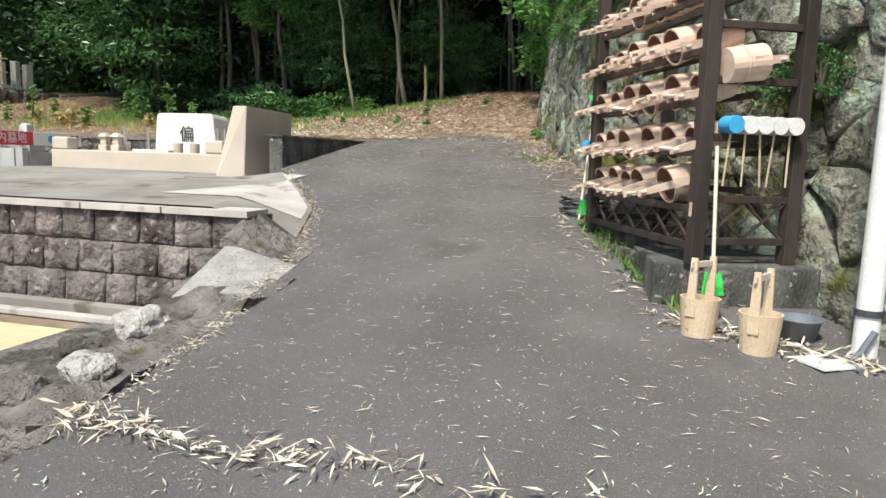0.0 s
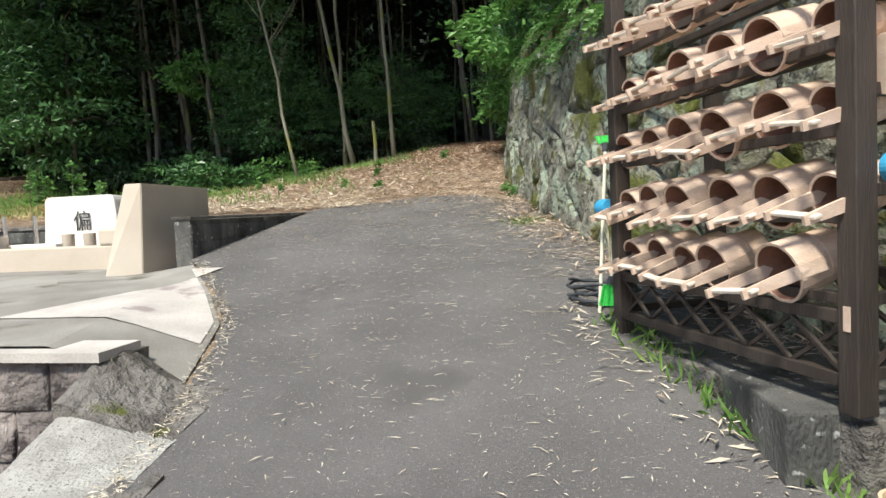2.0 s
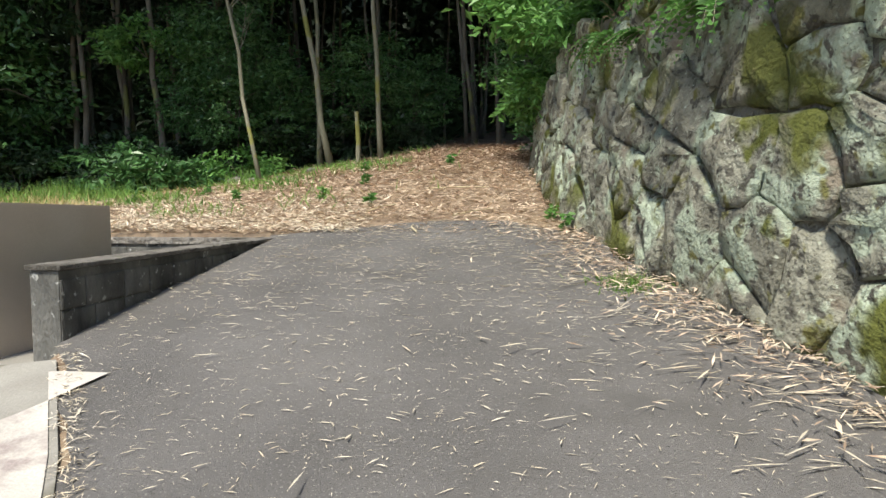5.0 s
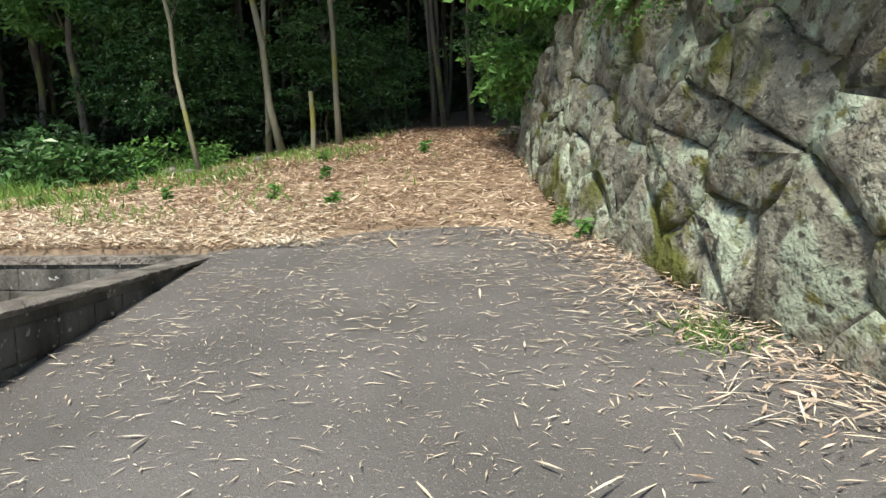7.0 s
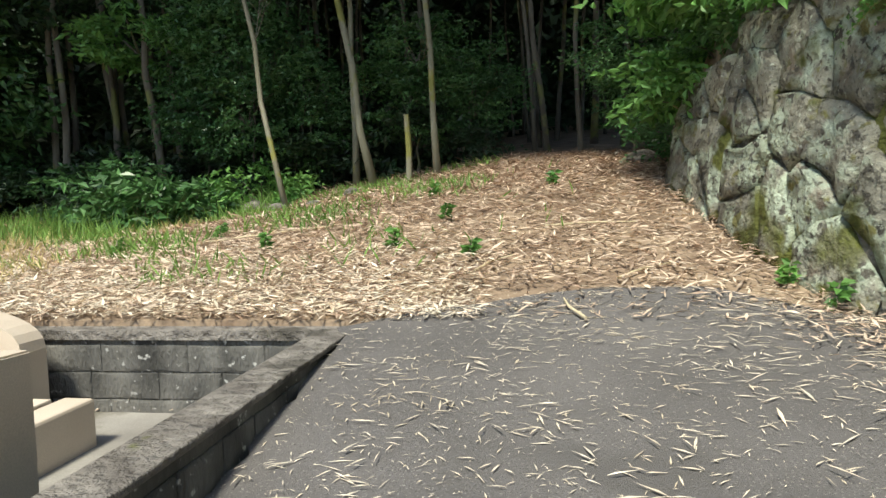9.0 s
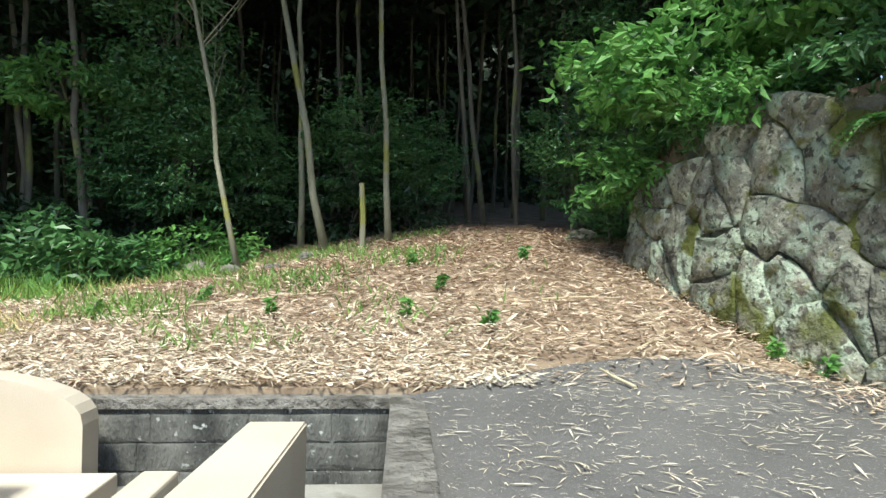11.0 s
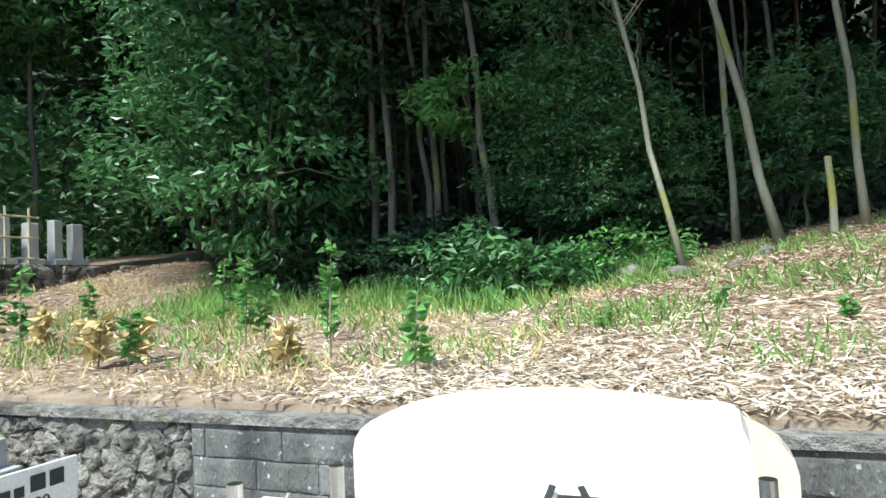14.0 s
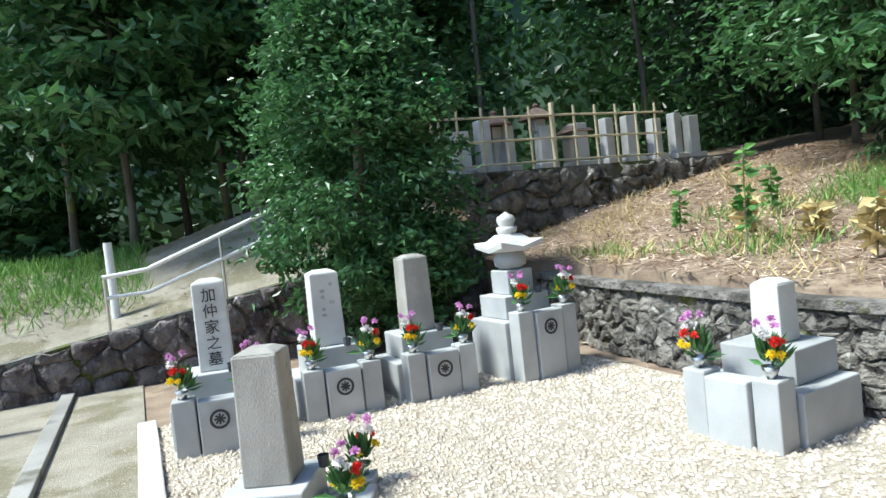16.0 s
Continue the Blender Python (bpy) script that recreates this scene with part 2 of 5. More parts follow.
def rod(bm, points, radii, seg=8, caps=True):
    """A round bar through points with a radius at each."""
    rings = []
    pts = [Vector(p) for p in points]
    for i, p in enumerate(pts):
        d = (pts[min(i + 1, len(pts) - 1)] - pts[max(i - 1, 0)]).normalized()
        a = d.orthogonal().normalized()
        if i and rings:
            a = (rings[-1][1] - d * rings[-1][1].dot(d)).normalized()
        b = d.cross(a)
        ring = [bm.verts.new(p + (a * math.cos(2 * math.pi * k / seg) + b * math.sin(2 * math.pi * k / seg)) * radii[i]) for k in range(seg)]
        rings.append((ring, a))
    for (r0, _), (r1, _) in zip(rings, rings[1:]):
        for k in range(seg):
            bm.faces.new((r0[k], r0[(k + 1) % seg], r1[(k + 1) % seg], r1[k]))
    if caps:
        bm.faces.new(rings[0][0][::-1])
        bm.faces.new(rings[-1][0])
    return bm


def lathe(profile, seg=20, bm=None):
    """A turned solid: (radius, height) pairs round z."""
    bm = bm or bmesh.new()
    rings = []
    for r, z in profile:
        if r < 1e-5:
            rings.append([bm.verts.new((0, 0, z))])
        else:
            rings.append([bm.verts.new((r * math.cos(2 * math.pi * k / seg), r * math.sin(2 * math.pi * k / seg), z)) for k in range(seg)])
    for a, b in zip(rings, rings[1:]):
        for k in range(seg):
            j = (k + 1) % seg
            if len(a) == 1 and len(b) > 1:
                bm.faces.new((a[0], b[j], b[k]))
            elif len(b) == 1 and len(a) > 1:
                bm.faces.new((a[k], a[j], b[0]))
            elif len(a) > 1:
                bm.faces.new((a[k], a[j], b[j], b[k]))
    return bm


def blades(centres, ways, length, width, fold=0.25):
    """Leaves as folded kites: arrays of foot points and directions, length and width."""
    n = len(centres)
    ways = ways / np.linalg.norm(ways, axis=1)[:, None]
    side = np.cross(ways, rng.normal(size=(n, 3)))
    side /= np.linalg.norm(side, axis=1)[:, None] + 1e-9
    up = np.cross(side, ways)
    L, W = np.broadcast_to(length, n)[:, None], np.broadcast_to(width, n)[:, None]
    mid = centres + ways * L * 0.45
    v = np.stack([centres, mid + side * W / 2 + up * W * fold, centres + ways * L - up * L * 0.08, mid - side * W / 2 + up * W * fold], 1).reshape(-1, 3)
    return v, np.arange(4 * n).reshape(-1, 4)


def leaf_mesh(name, v, f, mat):
    me = bpy.data.meshes.new(name)
    me.from_pydata(v.tolist(), [], f.tolist())
    me.materials.append(mat)
    return me


def words(name, text, size, m, mat, parent, depth=0.002):
    cu = bpy.data.curves.new(name, "FONT")
    cu.body, cu.size, cu.extrude, cu.align_x, cu.align_y = text, size, depth, "CENTER", "CENTER"
    cu.materials.append(mat)
    ob = new(name, cu)
    ob.parent = parent
    ob.matrix_local = m
    return ob


# ---- lie of the land ----
ROAD_Y = (-60, -6, -3, 0, 2.5, 4.8, 7.3, 9.2, 11, 13, 16.5, 20.5, 30, 60, 300)
ROAD_Z = (-0.6, -0.5, -0.25, 0, 0.17, 0.42, 0.9, 1.3, 1.55, 1.82, 2.75, 3.45, 4.6, 9, 40)
LEFT_Y, LEFT_X = (-60, 2.4, 3.7, 4.5, 5.5, 6.9, 7.7, 8.9, 12.6), (-2.46, -2.46, -2.56, -2.76, -2.9, -3.35, -3.9, -4.85, -4.85)
WALL = ((2.9, 3.2), (1.75, 4.45), (1.3, 5.6), (0.65, 7.0), (-0.1, 8.35), (-0.68, 9.85), (-1.05, 11.2), (-1.3, 12.4), (-1.6, 13.5), (-1.8, 14.6), (-2.0, 16.4))
YARD, PLOT = -0.1, 0.97


def road_z(x, y):
    z = np.interp(y, ROAD_Y, ROAD_Z)
    return z - np.clip((y - 13) / 5, 0, 1) * np.clip(0.15 * (-4 - x), 0, 0.9)


def plateau_z(x, y):
    z = np.clip(0.93 + (y - 5.5) * 0.055, 0.93, 1.1)
    z = z - np.clip((-10.2 - x) / 0.8, 0, 1) * (z - PLOT)
    edge = np.interp(y, LEFT_Y, LEFT_X)
    k = np.clip((edge - x) / 0.8, 0, 1)
    return np.where(np.asarray(y) < 8.7, z * k + (road_z(edge, y) + 0.012) * (1 - k), z)


def land(x, y):
    """Height of the ground anywhere."""
    x, y = np.asarray(x, float), np.asarray(y, float)
    z = road_z(x, y)
    left = np.interp(y, LEFT_Y, LEFT_X)
    z = np.where((x < left - 0.02) & (y < 12.66 + np.clip((-13 - x) * 0.13, 0, 0.6)), plateau_z(x, y), z)
    z = np.where((x < np.minimum(left, -2.5) - 0.02) & (y < 5.62), YARD, z)
    z = np.where((x < -18.75) & (y > 5) & (y < 13), 1.3 + np.clip((y - 8.6) * 0.3, -0.2, 1.2) + np.clip((-18.75 - x) * 0.33, 0, 1.3), z)
    wx = np.interp(y, [p[1] for p in WALL], [p[0] for p in WALL])
    behind = (x > wx + 0.35) & (y > 3.2) & (y < 16.6)
    z = np.where(behind, 4.2 + 0.25 * (x - wx), z)
    far = np.clip((x - 0.5) / 3, 0, 1) * np.clip((y - 16.6) / 1.5, 0, 1)
    z = z + far * 1.4
    z = np.where((x > 4) & (y <= 3.2), z + np.clip((x - 4) * 0.8, 0, 12), z)
    z = z + 0.6 * np.clip((-14.5 - x) / 4.5, 0, 1) * np.clip((y - 14.2) / 3.8, 0, 1) * (y < 30)
    tier = (x < -20.3) & (y > 13) & (y < 30)
    z = np.where(tier, np.maximum(z, 3.3), z)
    return z


xs = np.concatenate([-24.4 - np.geomspace(1, 400, 24)[::-1] * 0.9, np.arange(-24.4, 4.0, 0.14), 4.0 + np.geomspace(1, 400, 24) * 0.7])
ys = np.concatenate([-3.0 - np.geomspace(1, 300, 16)[::-1] * 0.9, np.arange(-3.0, 24.0, 0.14), 24.0 + np.geomspace(1, 400, 24) * 0.8])
GX, GY = np.meshgrid(xs, ys)
GZ = land(GX, GY) + 0.03 * np.sin(GX * 2.3 + 1) * np.sin(GY * 1.9) * (GY > 13.5) - 0.01
gi = np.arange(GX.size).reshape(GX.shape)
gf = np.stack([gi[:-1, :-1], gi[:-1, 1:], gi[1:, 1:], gi[1:, :-1]], -1).reshape(-1, 4)
ground = link_mesh("ground", leaf_mesh("ground", np.stack([GX, GY, GZ], -1).reshape(-1, 3), gf, M_soil), None)
tagged(ground, "brown leaf-strewn forest soil on a slope", "ground", kind="structure")


def sheet(name, mat, x_of, y0, y1, ny, nx, z_of, lift, label):
    """A surface over y0..y1 between the x limits that x_of(y) gives."""
    v, f = [], []
    for y in np.linspace(y0, y1, ny):
        a, b = x_of(y)
        for x in np.linspace(a, b, nx):
            v.append((x, y, float(z_of(x, y)) + lift))
    for j in range(ny - 1):
        for i in range(nx - 1):
            k = j * nx + i
            f.append((k, k + 1, k + nx + 1, k + nx))
    ob = raw(name, v, f, mat)
    return tagged(ob, label, "ground", kind="structure")


def wall_x(y):
    return float(np.interp(y, [p[1] for p in WALL], [p[0] for p in WALL]))


def road_span(y):
    a = float(np.interp(y, LEFT_Y, LEFT_X)) + 0.03 * math.sin(9 * y) + 0.02 * math.sin(23 * y)
    b = wall_x(y) if y > 3.3 else 3.2
    if y > 12.4:
        k = (y - 12.4) / 1.0
        a, b = a + 2.2 * k * k + 0.08 * math.sin(17 * y), b - 0.8 * k * k - 0.15
    return a, b + 0.05


sheet("road", M_asphalt, road_span, -8, 13.3, 150, 40, road_z, 0.012, "worn dark grey asphalt slope strewn with straw")
sheet("concrete_floor", M_concrete, lambda y: (-11.3, float(np.interp(y, LEFT_Y, LEFT_X)) - 0.03), 5.64, 12.5, 60, 30, plateau_z, 0.010, "stained grey concrete floor before the graves")
sheet("pale_slab", M_palecon, lambda y: (-5.0 + 0.4 * (y - 6.6), float(np.interp(y, LEFT_Y, LEFT_X)) - 0.08), 6.45, 8.5, 14, 8, plateau_z, 0.018, "pale washed concrete slab beside the slope")
sheet("gravel_bed", M_gravelbed, lambda y: (-16.2, -11.3), 8.3, 12.45, 20, 20, lambda x, y: PLOT, 0.012, "beige gravel grave plot")
sheet("sand_yard", M_sand, lambda y: (-14, -4.55), -2, 4.6, 10, 10, lambda x, y: YARD, 0.012, "yellow sandy yard below the stone wall")
sheet("yard_floor", M_rough, lambda y: (-4.55, -2.6), -2, 5.6, 10, 8, lambda x, y: YARD, 0.014, "rough grey concrete yard edge")


# ---- stone walls ----
def clip(poly, px, py, nx, ny):
    out = []
    for i in range(len(poly)):
        a, b = poly[i], poly[(i + 1) % len(poly)]
        da, db = (a[0] - px) * nx + (a[1] - py) * ny, (b[0] - px) * nx + (b[1] - py) * ny
        if da <= 0:
            out.append(a)
        if (da < 0) != (db < 0) and abs(da - db) > 1e-9:
            k = da / (da - db)
            out.append((a[0] + (b[0] - a[0]) * k, a[1] + (b[1] - a[1]) * k))
    return out


def cells(length, height_of, w, h, jitter, seed):
    """Irregular stones that fill a strip: their outlines, in metres along and up."""
    r = random.Random(seed)
    seeds = []
    y, row = h * 0.5, 0
    while y < 6:
        x = -w + (row % 2) * w / 2
        while x < length + w:
            s = 1 + 0.5 * (r.random() - 0.5)
            seeds.append((x + r.uniform(-1, 1) * jitter * w, y + r.uniform(-1, 1) * jitter * h))
            x += w * s
        y += h
        row += 1
    out = []
    for i, (sx, sy) in enumerate(seeds):
        top = height_of(min(max(sx, 0), length))
        if sy > top or sx < -w * 0.4 or sx > length + w * 0.4:
            continue
        poly = [(0, 0), (length, 0), (length, top), (0, top)]
        for j, (qx, qy) in enumerate(seeds):
            if i != j and abs(qx - sx) < 2.5 * w and abs(qy - sy) < 2.5 * h and qy < top + h * 0.5:
                poly = clip(poly, (sx + qx) / 2, (sy + qy) / 2, qx - sx, qy - sy)
                if len(poly) < 3:
                    break
        if len(poly) >= 3:
            out.append(poly)
    return out


def blocks(length, height_of, w, h, seed):
    """Cut stones in courses."""
    r = random.Random(seed)
    out, y = [], 0.0
    while y < height_of(length / 2) - 0.02:
        x = -r.uniform(0, w)
        while x < length:
            b = x + w * r.uniform(0.75, 1.3)
            if min(b, length) - max(x, 0) > 0.04:
                out.append([(max(x, 0), y), (min(b, length), y), (min(b, length), y + h), (max(x, 0), y + h)])
            x = b
        y += h
    return out


def stone(name, poly, place, mat, parent, gap, proud, rough, seed):
    """One stone with a rounded, uneven face; place(s, h, d) takes it into the world."""
    r = random.Random(seed)
    n = len(poly)
    cx, cy = sum(p[0] for p in poly) / n, sum(p[1] for p in poly) / n
    ring = []
    for i in range(n):
        a, b = poly[i], poly[(i + 1) % n]
        ring.append(a)
        if math.hypot(b[0] - a[0], b[1] - a[1]) > 0.12:
            ring.append(((a[0] + b[0]) / 2 + r.uniform(-1, 1) * rough * 0.25, (a[1] + b[1]) / 2 + r.uniform(-1, 1) * rough * 0.25))
    size = math.sqrt(max(0.003, abs(sum(ring[i][0] * ring[(i + 1) % len(ring)][1] - ring[(i + 1) % len(ring)][0] * ring[i][1] for i in range(len(ring))) / 2)))
    tx, ty = r.uniform(-1, 1) * rough, r.uniform(-1, 1) * rough
    v, f, m = [], [], len(ring)
    for inset, d in ((gap, -0.12), (gap * 1.1, proud * 0.45), (gap + 0.055 * size, proud * 0.9)):
        for x, y in ring:
            k = max(0.1, 1 - inset / max(0.05, math.hypot(x - cx, y - cy)))
            px, py = cx + (x - cx) * k, cy + (y - cy) * k
            dd = d + ((px - cx) * tx + (py - cy) * ty) * 0.5 + r.uniform(-1, 1) * rough * 0.14 if d > 0 else d
            v.append(place(px, py, dd))
    for j in range(2):
        for i in range(m):
            f.append((j * m + i, j * m + (i + 1) % m, (j + 1) * m + (i + 1) % m, (j + 1) * m + i))
    k = len(v)
    for x, y in ring:
        px, py = cx + (x - cx) * 0.55, cy + (y - cy) * 0.55
        v.append(place(px, py, proud * 1.15 + ((px - cx) * tx + (py - cy) * ty) * 0.5 + r.uniform(-1, 1) * rough * 0.16))
    for i in range(m):
        f.append((2 * m + i, 2 * m + (i + 1) % m, k + (i + 1) % m, k + i))
    v.append(place(cx, cy, proud * 1.2 + r.uniform(-1, 1) * rough * 0.12))
    for i in range(m):
        f.append((k + i, k + (i + 1) % m, len(v) - 1))
    ob = raw(name, v, f, mat, parent)
    if rough > 0.05:
        ob.data.shade_smooth()
    return ob


def along(line, base, lean):
    """A frame on a wall along a plan polyline: (s, h, d) to the world. Its face looks to the right of the line reversed, lean: set-back per metre up."""
    pts = [Vector((p[0], p[1], 0)) for p in line]
    cum = [0.0]
    for a, b in zip(pts, pts[1:]):
        cum.append(cum[-1] + (b - a).length)

    def place(s, h, d):
        s = min(max(s, 0), cum[-1])
        i = max(k for k in range(len(cum) - 1) if cum[k] <= s + 1e-9)
        w = (pts[i + 1] - pts[i]).normalized()
        out = Vector((-w.y, w.x, 0))
        p = pts[i] + w * (s - cum[i])
        z = base(p.x, p.y)
        p = p + out * (d - lean * h)
        return (p.x, p.y, z + h)

    return place, cum[-1]


def wall_body(name, place, length, height_of, mat, label, thick=0.3, step=0.4):
    n = max(2, int(length / step))
    v, f = [], []
    for i in range(n + 1):
        s = length * i / n
        for h, d in ((-0.3, 0.0), (height_of(s), 0.0), (height_of(s), -thick), (-0.3, -thick)):
            v.append(place(s, h, d))
    for i in range(n):
        for k in range(4):
            a, b = i * 4 + k, i * 4 + (k + 1) % 4
            f.append((a, b, b + 4, a + 4))
    f += [(3, 2, 1, 0), tuple(4 * n + k for k in range(4))]
    return tagged(raw(name, v, f, mat), label, "wall", kind="structure")


STONES = []
# the high rock wall on the uphill side
rock_line = WALL + ((-1.2, 17.6), (1.5, 18.2))
rock_place, rock_len = along(rock_line, lambda x, y: float(road_z(x, y)) - 0.05, 0.13)


def rock_top(s):
    x, y, z = rock_place(s, 0, 0)
    return max(1.0, min(4.25 + 0.15 * math.sin(s * 1.7) - max(0, y - 14) * 0.12, 4.4) - z)


wall_rock = wall_body("wall_rock", rock_place, rock_len, rock_top, M_joint, "high mossy retaining wall of grey field stones")
for k, poly in enumerate(cells(rock_len, rock_top, 0.74, 0.46, 0.5, 3)):
    STONES.append(("stone", poly, rock_place, M_stone, wall_rock, 0.008, 0.06, 0.24, 100 + k))
# back wall of the graves: rubble to the west, concrete blocks to the east
rub_place, rub_len = along(((-10.95, 12.52), (-13.0, 12.52), (-15.6, 12.75), (-17.3, 13.1)), lambda x, y: PLOT - 0.03, 0.05)
wall_rubble = wall_body("wall_rubble", rub_place, rub_len, lambda s: 0.74, M_joint, "low rubble retaining wall behind the graves")
for k, poly in enumerate(cells(rub_len, lambda s: 0.70, 0.23, 0.15, 0.5, 5)):
    STONES.append(("stone", poly, rub_place, M_rubble, wall_rubble, 0.006, 0.028, 0.22, 900 + k))
blk_place, blk_len = along(((-4.87, 12.52), (-10.95, 12.52)), lambda x, y: 1.0, 0.0)
wall_block = wall_body("wall_block", blk_place, blk_len, lambda s: 0.66, M_dirtyblock, "weathered dark concrete block wall behind the graves", 0.2)
for k, poly in enumerate(blocks(blk_len, lambda s: 0.60, 0.62, 0.205, 8)):
    STONES.append(("block", poly, blk_place, M_dirtyblock, wall_block, 0.006, 0.014, 0.01, 1500 + k))
cop_place, cop_len = along(((-4.87, 12.49), (-13.0, 12.49), (-15.6, 12.72), (-17.3, 13.07)), lambda x, y: 1.66, 0.0)
tagged(wall_body("wall_coping", cop_place, cop_len, lambda s: 0.065, M_rough, "weathered concrete coping along the wall top", 0.2), kind="structure")
for ob in (bpy.data.objects["wall_coping"],):
    for v in ob.data.vertices:
        v.co.z = max(v.co.z, 1.655)
# stepped parapet along the road
par_place, par_len = along(((-5.06, 8.92), (-5.06, 12.5)), lambda x, y: 1.0, 0.0)
wall_parapet = wall_body("wall_parapet", par_place, par_len, lambda s: 0.70, M_dirtyblock, "low dark block parapet beside the slope", 0.20)
for k, poly in enumerate(blocks(par_len, lambda s: 0.6, 0.40, 0.2, 11)):
    STONES.append(("block", poly, lambda s, h, d: (-4.86 + 0.002 + d, 8.92 + s, 1.05 + h), M_dirtyblock, wall_parapet, 0.006, 0.012, 0.01, 1800 + k))
tagged(part("parapet_coping", box(-4.96, 10.7, 1.705, 0.25, 3.6, 0.035, 0.008), M_rough), "stained concrete coping on the parapet", "coping", kind="structure")
# lower wall of cut stone below the graves
low_place, low_len = along(((-3.35, 5.55), (-14, 5.55)), lambda x, y: YARD, 0.06)
wall_lower = wall_body("wall_lower", low_place, low_len, lambda s: 0.98, M_joint, "stained cut-stone terrace wall below the graves", 0.35)
for k, poly in enumerate(blocks(low_len, lambda s: 0.96, 0.42, 0.325, 21)):
    STONES.append(("stone", poly, low_place, M_cut, wall_lower, 0.008, 0.035, 0.06, 2000 + k))
for a, b in ((0.02, 0.95), (0.97, 1.9), (1.92, 3.1), (3.12, 4.4), (4.42, 6.0)):
    bm = bmesh.new()
    q = [low_place(s, h, d) for s, h, d in ((a, 0.97, 0.09), (b, 0.97, 0.09), (b, 0.97, -0.30), (a, 0.97, -0.30))]
    v0 = [bm.verts.new(p) for p in q]
    v1 = [bm.verts.new((p[0], p[1], p[2] + 0.06)) for p in q]
    bm.faces.new(v1)
    bm.faces.new(v0[::-1])
    for i in range(4):
        bm.faces.new((v0[i], v0[(i + 1) % 4], v1[(i + 1) % 4], v1[i]))
    bmesh.ops.recalc_face_normals(bm, faces=bm.faces[:])
    tagged(part("coping_slab", bm, M_palecon), "pale pinkish coping slab on the stone wall", "coping", kind="structure")


def lump(name, x0, x1, y0, y1, top, mat, label, n=14, rough=0.05, seed=1, base=-0.2):
    """An uneven bank of concrete or rock whose height follows top(x, y)."""
    v, f = [], []
    for j in range(n + 1):
        for i in range(n + 1):
            x, y = x0 + (x1 - x0) * i / n, y0 + (y1 - y0) * j / n
            z = top(x, y) + rough * noise.noise((x * 3 + seed, y * 3, 0)) + rough * 0.5 * noise.noise((x * 9 + seed, y * 9, 0))
            v.append((x, y, z))
    for j in range(n):
        for i in range(n):
            k = j * (n + 1) + i
            f.append((k, k + 1, k + n + 2, k + n + 1))
    m = len(v)
    v += [(p[0], p[1], base) for p in v]
    edge = [i for i in range(n)] + [n + j * (n + 1) for j in range(n)] + [n * (n + 1) + n - i for i in range(n)] + [(n - j) * (n + 1) for j in range(n)]
    for a, b in zip(edge, edge[1:] + edge[:1]):
        f.append((b, a, a + m, b + m))
    return tagged(raw(name, v, f, mat), label, "bank", kind="structure")


def bank_top(x, y):
    edge = float(np.interp(y, LEFT_Y, LEFT_X))
    k = min(1, max(0, (edge + 0.05 - x) / 0.95))
    hi = float(road_z(edge, y)) + 0.02
    lo = YARD + 0.25 + 0.35 * max(0, (y - 3.6) / 1.9)
    return hi + (min(lo, hi) - hi) * k ** 0.8


lump("bank", -3.5, -2.55, 2.3, 4.9, bank_top, M_rough, "crumbling mossy concrete bank under the road edge", 44, 0.09, 4)
for x, w, t in ((-2.72, 0.56, 4), (-3.32, 0.6, -3)):
    tagged(part("kerb_block", box(0, 0, 0, w, 0.17, 0.31, 0.025, m=pose(x, 2.36, YARD - 0.02, 0, 0, t)), M_rough), "weathered mossy concrete kerb block at the road's edge", "kerb", kind="structure")


def to_road(x, y, z):
    """Lets a bank run out level with the road's edge."""
    edge = float(np.interp(y, LEFT_Y, LEFT_X))
    k = min(1, max(0, (edge + 0.02 - x) / 0.5))
    return (float(road_z(edge, y)) + 0.016) * (1 - k) + z * k


lump("apron", -3.42, -2.72, 5.2, 5.85, lambda x, y: to_road(x, y, min(0.95, 0.93 - (5.68 - y) * 0.44)), M_rough, "stained concrete apron beside the slope", 12, 0.012, 9)
lump("pebble_patch", -3.40, -2.70, 4.45, 5.25, lambda x, y: to_road(x, y, 0.735 - (5.25 - y) * 0.42 - 0.12 * (-2.8 - x)), M_pebble, "grey pebbly mortar patch on the bank", 16, 0.02, 9)
tagged(part("gutter_kerb", box(-7.2, 5.18, YARD, 6.0, 0.13, 0.10, 0.01), M_concrete), "grey concrete gutter kerb at the wall foot", "kerb", kind="structure")
tagged(part("gutter_rail", box(-7.2, 4.92, YARD, 6.0, 0.10, 0.06, 0.01), M_palecon), "pale concrete gutter edge on the yard", "kerb", kind="structure")
tagged(part("step_kerb", box(-4.3, 8.35, 0.98, 2.2, 0.12, 0.14, 0.01, m=Matrix.Translation((-4.9, 8.45, 0)) @ Matrix.Rotation(radians(14), 4, "Z") @ Matrix.Translation((4.3, -8.35, 0))), M_concrete), "low grey concrete kerb before the tan stone", "kerb", kind="structure")

# ---- rack of wooden pails ----
RA, RB = Vector((0.52, 4.98, 0)), Vector((-0.27, 6.74, 0))
ru = (RB - RA).normalized()
rn = Vector((ru.y, -ru.x, 0))
RACK = Matrix(((-ru.x, rn.x, 0, RB.x), (-ru.y, rn.y, 0, RB.y), (0, 0, 1, 0), (0, 0, 0, 1)))
RL, RD = (RB - RA).length, 0.72
rack = thing("pail_rack", RACK, "dark-stained timber rack holding rows of pails on a concrete footing", "rack")
for x, y in ((0, 0), (RL, 0), (0, RD), (RL, RD)):
    part("post", box(x, y, 0.74 if x == 0 else 0.79, 0.10, 0.10, 2.9, 0.006), M_rack, rack)
TIERS = (1.27, 1.60, 1.95, 2.30, 2.67)
